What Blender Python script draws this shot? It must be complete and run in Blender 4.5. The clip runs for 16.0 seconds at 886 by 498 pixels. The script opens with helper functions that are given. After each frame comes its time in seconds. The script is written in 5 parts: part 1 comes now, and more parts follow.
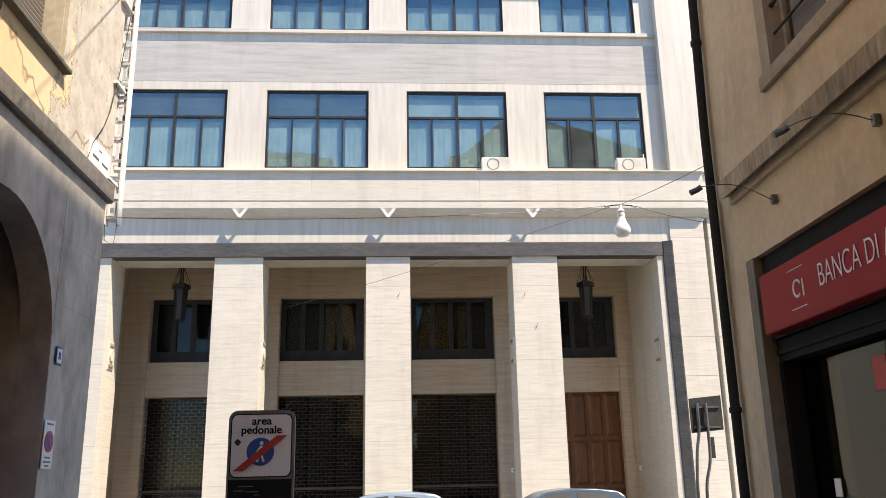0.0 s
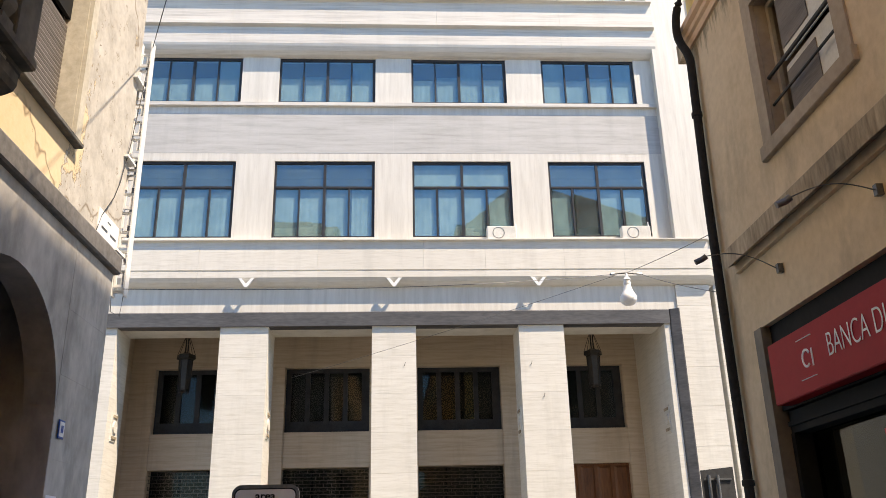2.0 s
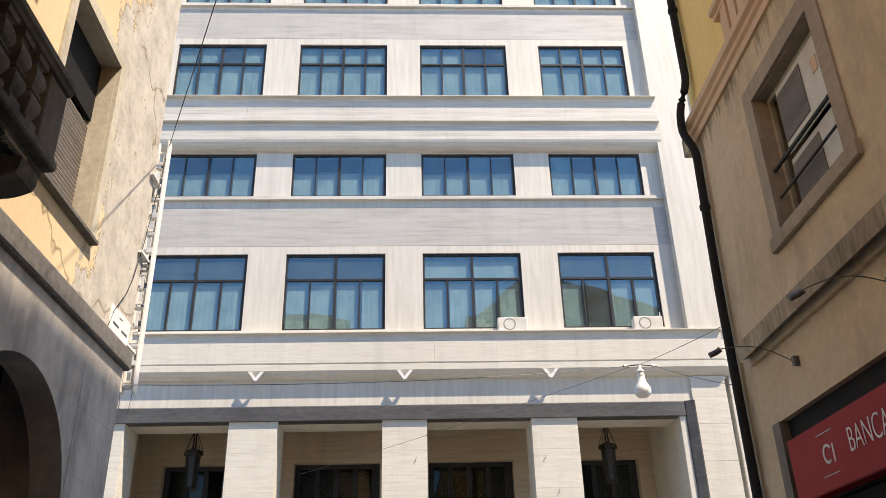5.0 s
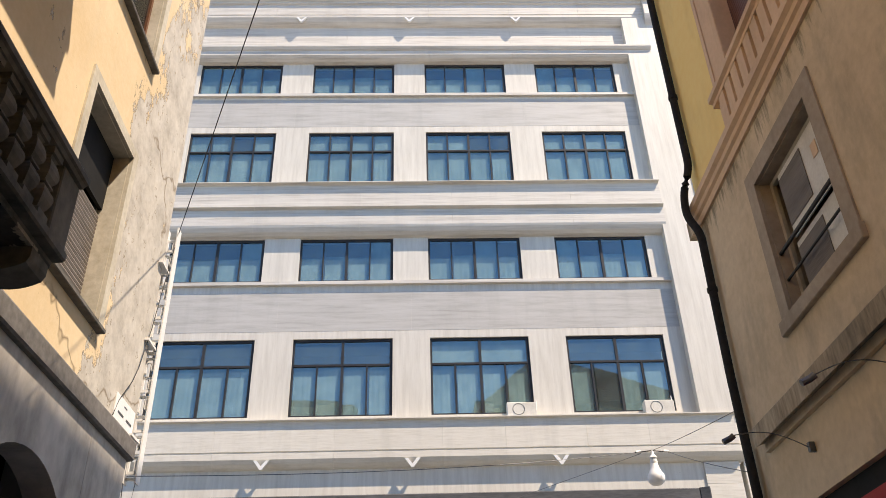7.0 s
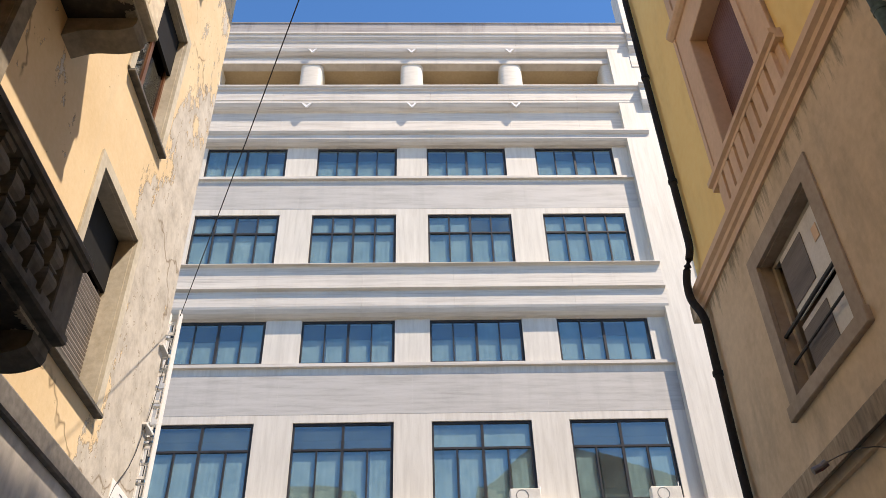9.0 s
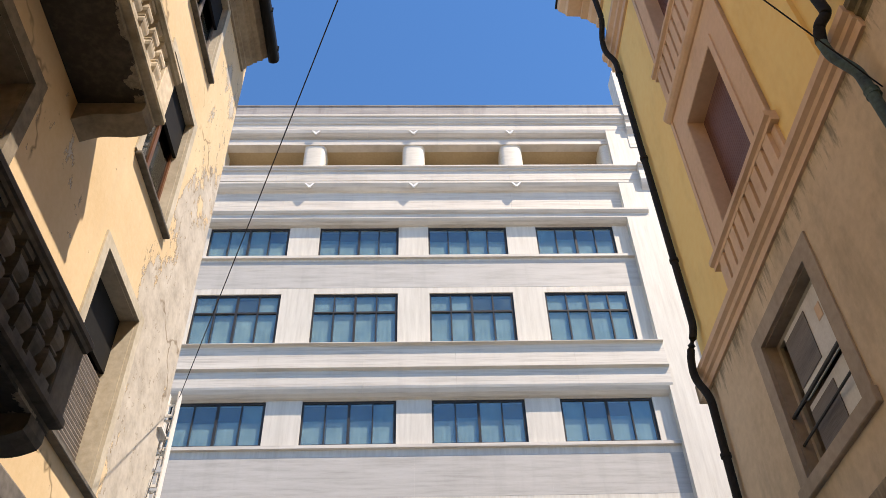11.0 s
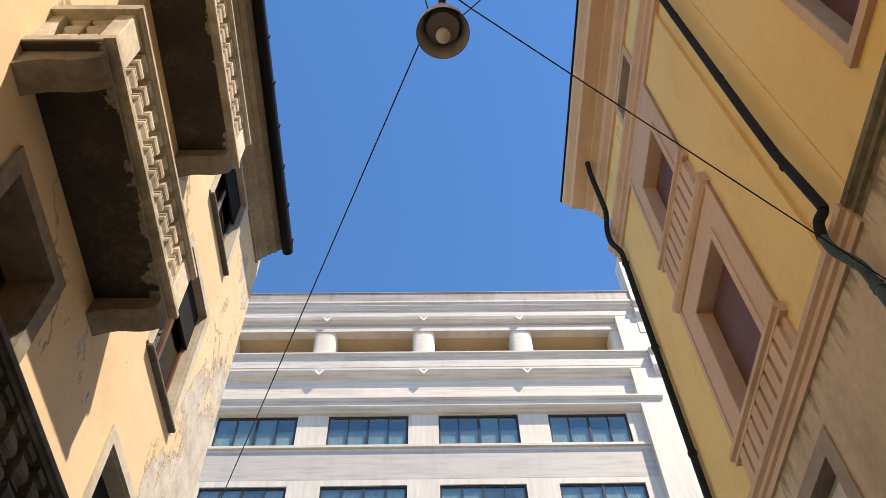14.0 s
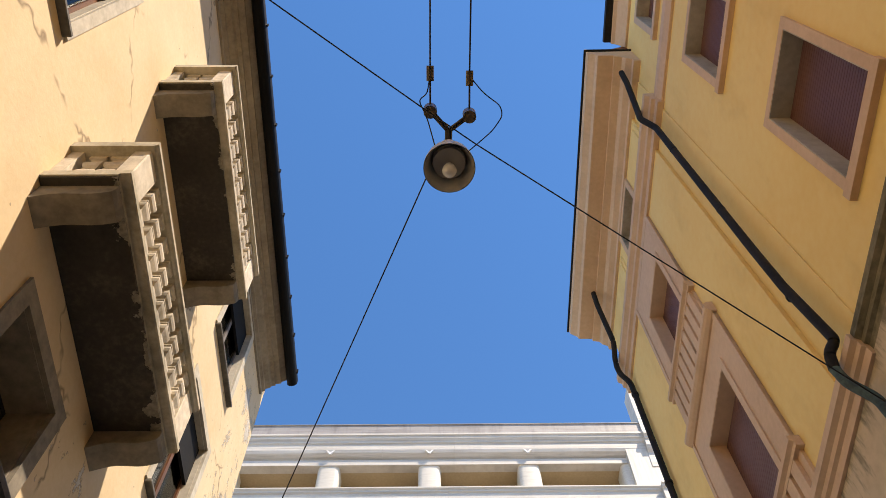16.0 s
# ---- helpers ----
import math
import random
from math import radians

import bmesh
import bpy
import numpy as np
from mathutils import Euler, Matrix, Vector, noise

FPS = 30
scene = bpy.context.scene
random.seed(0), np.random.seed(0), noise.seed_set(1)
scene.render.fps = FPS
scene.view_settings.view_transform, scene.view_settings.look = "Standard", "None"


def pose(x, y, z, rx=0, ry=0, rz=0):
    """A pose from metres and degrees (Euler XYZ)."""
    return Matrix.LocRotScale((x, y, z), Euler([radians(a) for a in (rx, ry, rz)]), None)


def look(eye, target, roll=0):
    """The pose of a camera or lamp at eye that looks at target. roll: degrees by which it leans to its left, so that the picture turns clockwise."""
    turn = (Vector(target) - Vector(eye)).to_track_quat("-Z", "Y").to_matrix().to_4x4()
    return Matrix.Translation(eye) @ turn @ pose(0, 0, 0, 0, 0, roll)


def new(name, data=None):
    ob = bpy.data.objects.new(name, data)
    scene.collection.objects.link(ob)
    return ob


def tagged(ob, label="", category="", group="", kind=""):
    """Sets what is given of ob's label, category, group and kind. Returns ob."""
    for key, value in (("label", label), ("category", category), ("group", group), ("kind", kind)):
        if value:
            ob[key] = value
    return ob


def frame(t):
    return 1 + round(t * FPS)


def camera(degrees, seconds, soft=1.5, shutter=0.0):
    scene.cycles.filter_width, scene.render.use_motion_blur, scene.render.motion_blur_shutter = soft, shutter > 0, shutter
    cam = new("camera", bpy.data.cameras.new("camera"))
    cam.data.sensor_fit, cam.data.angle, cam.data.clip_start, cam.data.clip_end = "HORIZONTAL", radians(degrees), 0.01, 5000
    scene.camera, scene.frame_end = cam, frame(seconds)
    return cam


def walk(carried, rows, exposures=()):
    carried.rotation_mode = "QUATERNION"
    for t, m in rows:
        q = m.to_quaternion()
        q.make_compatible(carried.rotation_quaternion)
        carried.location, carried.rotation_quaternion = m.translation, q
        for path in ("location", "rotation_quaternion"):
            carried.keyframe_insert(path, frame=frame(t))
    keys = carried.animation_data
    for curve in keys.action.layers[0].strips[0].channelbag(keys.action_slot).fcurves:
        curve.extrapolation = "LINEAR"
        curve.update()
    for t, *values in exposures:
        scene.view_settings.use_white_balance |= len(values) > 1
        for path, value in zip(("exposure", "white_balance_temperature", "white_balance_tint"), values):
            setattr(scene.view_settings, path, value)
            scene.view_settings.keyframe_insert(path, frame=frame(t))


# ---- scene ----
TURNS = [  # seconds, place, yaw, pitch, roll
    (0, -0.184, 0.060, 1.721, -3.57, 15.46, 1.15),
    (0.5, -0.181, 0.053, 1.725, -3.34, 16.76, 1.21),
    (1, -0.180, 0.057, 1.729, -3.25, 17.96, 1.18),
    (1.5, -0.180, 0.046, 1.736, -3.25, 19.00, 1.34),
    (2, -0.180, 0.047, 1.741, -3.24, 20.15, 1.32),
    (2.5, -0.184, 0.045, 1.745, -3.14, 21.13, 1.46),
    (3, -0.181, 0.049, 1.748, -2.93, 22.11, 1.60),
    (3.5, -0.182, 0.046, 1.751, -2.85, 23.13, 1.49),
    (4, -0.183, 0.039, 1.757, -2.77, 24.00, 1.44),
    (6.5, -0.187, 0.019, 1.780, -2.36, 30.81, 1.72),
    (7, -0.183, 0.012, 1.786, -2.26, 32.15, 1.81),
    (7.5, -0.189, 0.005, 1.793, -2.27, 33.64, 1.90),
    (8, -0.188, 0.009, 1.799, -2.36, 35.22, 1.90),
    (8.5, -0.192, 0.010, 1.805, -2.37, 36.47, 1.93),
    (9, -0.194, 0.008, 1.807, -2.35, 37.73, 1.85),
    (11.5, -0.202, -0.009, 1.827, -2.45, 44.74, 2.14),
    (12, -0.199, -0.018, 1.840, -2.26, 46.55, 2.26),
    (12.5, -0.203, -0.022, 1.846, -2.14, 48.65, 2.47),
    (13, -0.202, -0.040, 1.853, -2.12, 50.93, 2.27),
    (13.5, -0.199, -0.056, 1.861, -2.09, 53.28, 2.10),
    (14, -0.202, -0.063, 1.872, -2.10, 55.81, 2.09),
    (14.5, -0.204, -0.064, 1.873, -2.13, 57.90, 2.19),
    (15, -0.197, -0.064, 1.878, -2.00, 60.09, 1.94),
    (15.5, -0.203, -0.064, 1.880, -1.97, 62.22, 1.99),
    (16, -0.206, -0.070, 1.886, -1.89, 64.73, 1.94),
]
cam = camera(56.20, 16.0, soft=0.5)
walk(cam, [(t, pose(x, y, z, 0, 0, yaw) @ pose(0, 0, 0, 90 + pitch) @ pose(0, 0, 0, 0, 0, -roll))
           for t, x, y, z, yaw, pitch, roll in TURNS], [(t, e, 7800, n) for t, e, n in ((0, 0.97, 14.5), (4, 0.85, 14.5), (7, 0.66, 15.5), (9, 0.63, 16.5), (12.5, 0.69, 16.5), (14, 0.69, 15.5), (16, 0.71, 15))])

# ---- light ----
TO_SUN = Vector((0.525, -0.36, 1.0)).normalized()
world = bpy.data.worlds.new("sky")
scene.world = world
world.use_nodes = True
wn = world.node_tree.nodes
sky = wn.new("ShaderNodeTexSky")
sky.sky_type = "NISHITA"
sky.sun_disc = False
sky.sun_elevation = math.asin(TO_SUN.z)
sky.sun_rotation = math.atan2(TO_SUN.x, TO_SUN.y)
sky.altitude = 50
sky.dust_density = 0.0
sky.ozone_density = 5.0
deep = wn.new("ShaderNodeHueSaturation")
deep.inputs["Saturation"].default_value = 1.21
deep.inputs["Hue"].default_value = 0.502
world.node_tree.links.new(sky.outputs[0], deep.inputs["Color"])
world.node_tree.links.new(deep.outputs[0], wn["Background"].inputs[0])
wn["Background"].inputs[1].default_value = 0.168
sun_data = bpy.data.lights.new("sun", "SUN")
sun_data.energy = 4.9
sun_data.angle = radians(0.7)
sun_data.color = (1.0, 0.935, 0.84)
sun = new("sun", sun_data)
sun.matrix_world = look((0, 0, 0), -TO_SUN)

# ---- materials ----


def nodes(name):
    m = bpy.data.materials.new(name)
    m.use_nodes = True
    nt = m.node_tree
    return m, nt, nt.nodes["Principled BSDF"]


def coords(nt, scale=(1, 1, 1)):
    tc = nt.nodes.new("ShaderNodeTexCoord")
    mp = nt.nodes.new("ShaderNodeMapping")
    mp.inputs["Scale"].default_value = scale
    nt.links.new(tc.outputs["Object"], mp.inputs[0])
    return mp.outputs[0]


def noise_of(nt, vec, scale, detail=5, rough=0.6):
    n = nt.nodes.new("ShaderNodeTexNoise")
    n.inputs["Scale"].default_value = scale
    n.inputs["Detail"].default_value = detail
    n.inputs["Roughness"].default_value = rough
    nt.links.new(vec, n.inputs["Vector"])
    return n.outputs["Fac"]


def ramp(nt, fac, stops):
    r = nt.nodes.new("ShaderNodeValToRGB")
    e = r.color_ramp.elements
    while len(e) < len(stops):
        e.new(0.5)
    for el, (p, c) in zip(e, stops):
        el.position = p
        el.color = (*c, 1) if len(c) == 3 else c
    nt.links.new(fac, r.inputs[0])
    return r.outputs[0]


def blend(nt, fac, a, b, mode="MIX"):
    x = nt.nodes.new("ShaderNodeMix")
    x.data_type = "RGBA"
    x.blend_type = mode
    for sock, v in ((x.inputs[0], fac), (x.inputs[6], a), (x.inputs[7], b)):
        if isinstance(v, (int, float)):
            sock.default_value = v
        elif isinstance(v, tuple):
            sock.default_value = (*v, 1)
        else:
            nt.links.new(v, sock)
    return x.outputs[2]


def math_of(nt, op, a, b, c=None):
    x = nt.nodes.new("ShaderNodeMath")
    x.operation = op
    x.use_clamp = op in ("ADD", "MULTIPLY_ADD")
    for i, v in enumerate((a, b, c)):
        if v is None:
            continue
        if isinstance(v, (int, float)):
            x.inputs[i].default_value = v
        else:
            nt.links.new(v, x.inputs[i])
    return x.outputs[0]


def bump(nt, bsdf, height, strength, distance=0.01):
    b = nt.nodes.new("ShaderNodeBump")
    b.inputs["Strength"].default_value = strength
    b.inputs["Distance"].default_value = distance
    nt.links.new(height, b.inputs["Height"])
    nt.links.new(b.outputs[0], bsdf.inputs["Normal"])


def surface(name, dark, light, big=0.8, fine=14, rough=0.8, relief=0.25, metal=0.0, stretch=(1, 1, 1), stain=None, stain_amount=0.0, spec=0.4, drip=None):
    """A surface with stains a metre wide and a finer grain."""
    m, nt, b = nodes(name)
    v = coords(nt, stretch)
    g = noise_of(nt, v, fine, 6)
    w = noise_of(nt, v, big, 4)
    both = math_of(nt, "MULTIPLY_ADD", g, 0.45, math_of(nt, "MULTIPLY", w, 0.55))
    col = ramp(nt, both, [(0.36, dark), (0.64, light)])
    if stain:
        s = ramp(nt, noise_of(nt, coords(nt, (1, 1, 0.45)), 1.7, 7, 0.65), [(0.5, (0, 0, 0)), (0.72, (1, 1, 1))])
        col = blend(nt, math_of(nt, "MULTIPLY", s, stain_amount), col, stain)
    if drip:
        # black water streaks that hang from a course
        sep = nt.nodes.new("ShaderNodeSeparateXYZ")
        nt.links.new(coords(nt), sep.inputs[0])
        up = nt.nodes.new("ShaderNodeMapRange")
        up.inputs["From Min"].default_value, up.inputs["From Max"].default_value = drip
        up.inputs["To Min"].default_value, up.inputs["To Max"].default_value = -0.30, 0.12
        nt.links.new(sep.outputs[2], up.inputs[0])
        run = noise_of(nt, coords(nt, (1, 3.2, 0.55)), 2.1, 8, 0.7)
        wet = ramp(nt, math_of(nt, "ADD", run, up.outputs[0]), [(0.55, (0, 0, 0)), (0.68, (1, 1, 1))])
        col = blend(nt, math_of(nt, "MULTIPLY", wet, 0.7), col, (0.11, 0.095, 0.065))
    nt.links.new(col, b.inputs["Base Color"])
    b.inputs["Roughness"].default_value = rough
    b.inputs["Specular IOR Level"].default_value = spec
    b.inputs["Metallic"].default_value = metal
    bump(nt, b, g, relief)
    return m


def travertine(name, tones, along=(0.35, 0.35, 5.0), rough=0.55, vary=0.12, soil=0.30):
    """Cut stone with veins along its bed, small pits, and a tone of its own for each slab."""
    m, nt, b = nodes(name)
    vein = noise_of(nt, coords(nt, along), 2.2, 8, 0.7)
    cloud = noise_of(nt, coords(nt), 0.45, 3)
    col = ramp(nt, vein, [(0.3, tones[0]), (0.5, tones[1]), (0.68, tones[2])])
    col = blend(nt, math_of(nt, "MULTIPLY", cloud, 0.22), col, tones[0])
    info = nt.nodes.new("ShaderNodeObjectInfo")
    f = math_of(nt, "MULTIPLY", info.outputs["Random"], vary)
    col = blend(nt, f, col, tuple(c * 0.6 for c in tones[0]))
    pits = ramp(nt, noise_of(nt, coords(nt, (1.2, 1.2, 6)), 9, 6, 0.7), [(0.62, (0, 0, 0)), (0.72, (1, 1, 1))])
    col = blend(nt, math_of(nt, "MULTIPLY", pits, 0.3), col, tuple(c * 0.45 for c in tones[0]))
    # faint water runs and blotches
    runs = ramp(nt, noise_of(nt, coords(nt, (1.6, 1.6, 0.22)), 1.3, 7, 0.66), [(0.50, (0, 0, 0)), (0.70, (1, 1, 1))])
    col = blend(nt, math_of(nt, "MULTIPLY", runs, soil), col, tuple(c * 0.6 for c in tones[0]))
    nt.links.new(col, b.inputs["Base Color"])
    b.inputs["Roughness"].default_value = rough
    bump(nt, b, vein, 0.12)
    return m


CREAM = travertine("cream_travertine", [(0.54, 0.505, 0.43), (0.655, 0.622, 0.55), (0.71, 0.682, 0.61)], (0.8, 0.8, 10.0), soil=0.24)
WEATHERED = travertine("rain_streaked_travertine", [(0.41, 0.378, 0.33), (0.625, 0.59, 0.53), (0.71, 0.68, 0.615)], (0.22, 0.22, 6.0), vary=0.12, soil=0.14)
UPRIGHT = travertine("cream_travertine_upright", [(0.53, 0.495, 0.43), (0.62, 0.588, 0.52), (0.68, 0.65, 0.58)], (4.0, 4.0, 0.3), vary=0.05, soil=0.2)
GREYSTONE = travertine("pale_grey_stone", [(0.35, 0.335, 0.305), (0.475, 0.46, 0.428), (0.535, 0.522, 0.49)], (0.25, 0.25, 3.2), vary=0.1, soil=0.16)
DULL = travertine("grimy_grey_stone", [(0.24, 0.22, 0.205), (0.36, 0.335, 0.315), (0.44, 0.415, 0.39)], (0.25, 0.25, 3.2), vary=0.15, soil=0.5)
SAND = travertine("sand_travertine", [(0.40, 0.325, 0.235), (0.52, 0.435, 0.33), (0.59, 0.51, 0.40)], vary=0.1)
SLATE = surface("grey_marble", (0.045, 0.045, 0.047), (0.105, 0.104, 0.105), 1.2, 9, 0.5, 0.08, stretch=(0.5, 1, 2.5))
FRAME = surface("dark_bronze_frame", (0.022, 0.023, 0.026), (0.045, 0.046, 0.050), 3, 40, 0.5, 0.05, spec=0.2)
PVC = surface("white_enamel", (0.70, 0.70, 0.68), (0.80, 0.80, 0.78), 2, 30, 0.4, 0.05)
# Indoor dimness is put into the dark colour of room walls and floors.
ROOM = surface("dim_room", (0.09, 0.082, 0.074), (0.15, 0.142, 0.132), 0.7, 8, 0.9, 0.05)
CLOTH = surface("pale_curtain", (0.28, 0.34, 0.36), (0.52, 0.57, 0.57), 1.3, 5, 0.9, 0.1, stretch=(1.2, 1, 0.6))
IRON = surface("black_iron", (0.012, 0.011, 0.010), (0.035, 0.03, 0.027), 4, 30, 0.5, 0.2)
BLACKMETAL = surface("black_gutter_paint", (0.004, 0.004, 0.004), (0.009, 0.009, 0.009), 2, 25, 0.5, 0.1, spec=0.1)
RAILSTONE = surface("mossy_buff_stone", (0.31, 0.28, 0.20), (0.57, 0.51, 0.40), 1.3, 12, 0.85, 0.3, stain=(0.09, 0.085, 0.06), stain_amount=0.6)
GRILLE = surface("brown_painted_grille", (0.05, 0.042, 0.035), (0.105, 0.088, 0.073), 2, 20, 0.6, 0.1)
GUTTER = surface("dark_painted_metal", (0.016, 0.016, 0.016), (0.034, 0.033, 0.032), 2, 25, 0.7, 0.1, spec=0.15)
COPPER = surface("green_copper", (0.022, 0.034, 0.032), (0.075, 0.135, 0.12), 5, 25, 0.6, 0.2)
CABLE = surface("black_cable", (0.01, 0.01, 0.01), (0.02, 0.02, 0.02), 3, 30, 0.6, 0.05)
MARBLE = surface("weathered_marble_cladding", (0.30, 0.275, 0.245), (0.56, 0.52, 0.47), 0.9, 5, 0.6, 0.12, stretch=(1, 1.3, 0.8), stain=(0.13, 0.115, 0.10), stain_amount=0.6)
SILL = surface("dark_slate_sill", (0.07, 0.066, 0.058), (0.16, 0.15, 0.13), 1.5, 12, 0.8, 0.25)
LEDGE = surface("weathered_grey_ledge", (0.10, 0.092, 0.084), (0.19, 0.178, 0.165), 1.5, 12, 0.8, 0.25)
BALC = surface("weathered_balcony_stone", (0.44, 0.385, 0.30), (0.74, 0.67, 0.55), 1.3, 11, 0.8, 0.35, stain=(0.10, 0.09, 0.065), stain_amount=0.65)
# Much darker tone of the balcony stone, for the lowest balcony.
DUSK = surface("dark_balcony_stone", (0.04, 0.035, 0.028), (0.12, 0.108, 0.088), 1.5, 10, 0.85, 0.35, stain=(0.26, 0.235, 0.19), stain_amount=0.35)
# Brown tone puts the shade under the balconies into consoles and door surrounds.
CONSOLE = surface("shade_browned_stone", (0.15, 0.13, 0.10), (0.31, 0.27, 0.21), 1.3, 10, 0.85, 0.3, stain=(0.36, 0.32, 0.26), stain_amount=0.3)
TRIM_L = surface("pale_window_surround", (0.40, 0.36, 0.28), (0.58, 0.54, 0.45), 1.6, 14, 0.8, 0.25, stain=(0.18, 0.16, 0.12), stain_amount=0.5)
CORNICE_L = surface("brown_cornice", (0.22, 0.18, 0.135), (0.38, 0.325, 0.25), 1.2, 12, 0.8, 0.2)
SHUTTER = surface("grey_wood_shutter", (0.11, 0.095, 0.083), (0.22, 0.195, 0.172), 1.5, 20, 0.7, 0.2, stretch=(1, 0.3, 6))
YELLOW = surface("ochre_plaster", (0.92, 0.655, 0.25), (0.95, 0.725, 0.31), 0.6, 10, 0.85, 0.12, stain=(0.55, 0.36, 0.13), stain_amount=0.25)
PINK = surface("salmon_trim", (0.63, 0.44, 0.29), (0.74, 0.535, 0.365), 0.9, 14, 0.8, 0.12, stain=(0.36, 0.24, 0.15), stain_amount=0.3)
STUCCO = surface("old_beige_stucco", (0.56, 0.44, 0.29), (0.71, 0.575, 0.40), 0.7, 12, 0.85, 0.3, stain=(0.27, 0.22, 0.15), stain_amount=0.6, drip=(6.1, 7.1))
TAUPE = surface("taupe_window_surround", (0.33, 0.265, 0.20), (0.45, 0.375, 0.285), 1.1, 14, 0.85, 0.2, stain=(0.17, 0.14, 0.10), stain_amount=0.5)
MOSS = surface("mossy_stone", (0.09, 0.085, 0.05), (0.32, 0.265, 0.165), 1.4, 10, 0.9, 0.4, stretch=(1, 1, 2))
STAINED = surface("stained_plaster_course", (0.20, 0.155, 0.10), (0.50, 0.41, 0.29), 1.6, 9, 0.85, 0.3, stretch=(1, 3, 0.6), stain=(0.10, 0.085, 0.06), stain_amount=0.8)
BLIND = surface("maroon_roller_blind", (0.13, 0.056, 0.046), (0.18, 0.085, 0.068), 1.5, 18, 0.5, 0.08)
WOOD = surface("stained_oak", (0.085, 0.031, 0.012), (0.185, 0.075, 0.030), 1.2, 9, 0.35, 0.15, stretch=(3, 3, 0.4))
ASPHALT = surface("pale_worn_asphalt", (0.13, 0.125, 0.115), (0.21, 0.20, 0.185), 0.5, 60, 0.9, 0.3)
PAVING = surface("grey_paving_stone", (0.22, 0.21, 0.19), (0.32, 0.30, 0.28), 0.6, 12, 0.8, 0.2)
RED = surface("red_sign_enamel", (0.30, 0.004, 0.010), (0.36, 0.007, 0.014), 1.0, 20, 0.45, 0.02, spec=0.2)
WHITE = surface("white_paint", (0.74, 0.74, 0.73), (0.82, 0.82, 0.81), 2, 30, 0.5, 0.03)
# Real black enamel, and the painted shade in recesses and house windows.
BLACK = surface("black_enamel_and_shade", (0.009, 0.009, 0.009), (0.016, 0.016, 0.016), 2, 20, 0.7, 0.03, spec=0.15)
BLUE = surface("blue_enamel", (0.02, 0.075, 0.30), (0.03, 0.095, 0.36), 2, 20, 0.4, 0.02)
SIGNRED = surface("sign_red", (0.42, 0.03, 0.03), (0.50, 0.045, 0.04), 2, 20, 0.4, 0.02)
STEEL = surface("dull_steel", (0.10, 0.105, 0.11), (0.20, 0.205, 0.21), 2, 25, 0.45, 0.05, metal=0.6)
SIGNBACK = surface("dark_sign_back", (0.025, 0.027, 0.03), (0.05, 0.052, 0.055), 2, 20, 0.5, 0.05)
PORCELAIN = surface("brown_insulator", (0.075, 0.058, 0.04), (0.15, 0.115, 0.08), 6, 40, 0.35, 0.05)
ENAMEL = surface("cream_enamel", (0.60, 0.57, 0.50), (0.74, 0.71, 0.64), 3, 30, 0.4, 0.06, stain=(0.30, 0.25, 0.17), stain_amount=0.3)
TILE = surface("clay_tile", (0.20, 0.09, 0.05), (0.34, 0.17, 0.10), 1.0, 12, 0.85, 0.3)
TAN = surface("tan_render", (0.42, 0.32, 0.19), (0.52, 0.41, 0.26), 0.5, 10, 0.85, 0.1)
CARPAINT = surface("silver_blue_paint", (0.28, 0.36, 0.42), (0.33, 0.41, 0.47), 1.0, 60, 0.25, 0.01, metal=0.4)
CARPAINT2 = surface("light_blue_paint", (0.07, 0.11, 0.16), (0.09, 0.135, 0.19), 1.0, 60, 0.25, 0.01, metal=0.4)


def glass(name, tint, gloss, ripple=0.10, graze=0.6, dust=0.0):
    """A pane: a tinted view through it, a mirror that grows towards grazing, and a film of dust and wiped smears."""
    m, nt, b = nodes(name)
    nt.nodes.remove(b)
    tr = nt.nodes.new("ShaderNodeBsdfTransparent")
    tr.inputs[0].default_value = (*tint, 1)
    gl = nt.nodes.new("ShaderNodeBsdfGlossy")
    gl.inputs["Roughness"].default_value = 0.015
    lw = nt.nodes.new("ShaderNodeLayerWeight")
    lw.inputs[0].default_value = 0.5
    fac = math_of(nt, "MULTIPLY_ADD", math_of(nt, "POWER", lw.outputs["Facing"], 3.0), graze, gloss)
    wob = noise_of(nt, coords(nt), 1.3, 2)
    bp = nt.nodes.new("ShaderNodeBump")
    bp.inputs["Strength"].default_value = ripple
    bp.inputs["Distance"].default_value = 0.05
    nt.links.new(wob, bp.inputs["Height"])
    nt.links.new(bp.outputs[0], gl.inputs["Normal"])
    mx = nt.nodes.new("ShaderNodeMixShader")
    nt.links.new(fac, mx.inputs[0])
    nt.links.new(tr.outputs[0], mx.inputs[1])
    nt.links.new(gl.outputs[0], mx.inputs[2])
    top = mx.outputs[0]
    if dust:
        film = nt.nodes.new("ShaderNodeBsdfDiffuse")
        film.inputs[0].default_value = (0.36, 0.50, 0.50, 1)
        smear = ramp(nt, noise_of(nt, coords(nt, (1, 1, 0.6)), 1.7, 7, 0.65), [(0.36, (0.35, 0.35, 0.35)), (0.70, (1, 1, 1))])
        over = nt.nodes.new("ShaderNodeMixShader")
        nt.links.new(math_of(nt, "MULTIPLY", smear, dust), over.inputs[0])
        nt.links.new(top, over.inputs[1])
        nt.links.new(film.outputs[0], over.inputs[2])
        top = over.outputs[0]
    nt.links.new(top, nt.nodes["Material Output"].inputs["Surface"])
    return m


PANE = glass("blue_green_window_glass", (0.66, 0.79, 0.80), 0.155, 0.02, dust=0.11)
BANKGLASS = glass("bank_glass", (0.45, 0.50, 0.46), 0.04, 0.012, 0.18)
SHOPGLASS = glass("shop_glass", (0.55, 0.58, 0.55), 0.02, 0.02, 0.3)


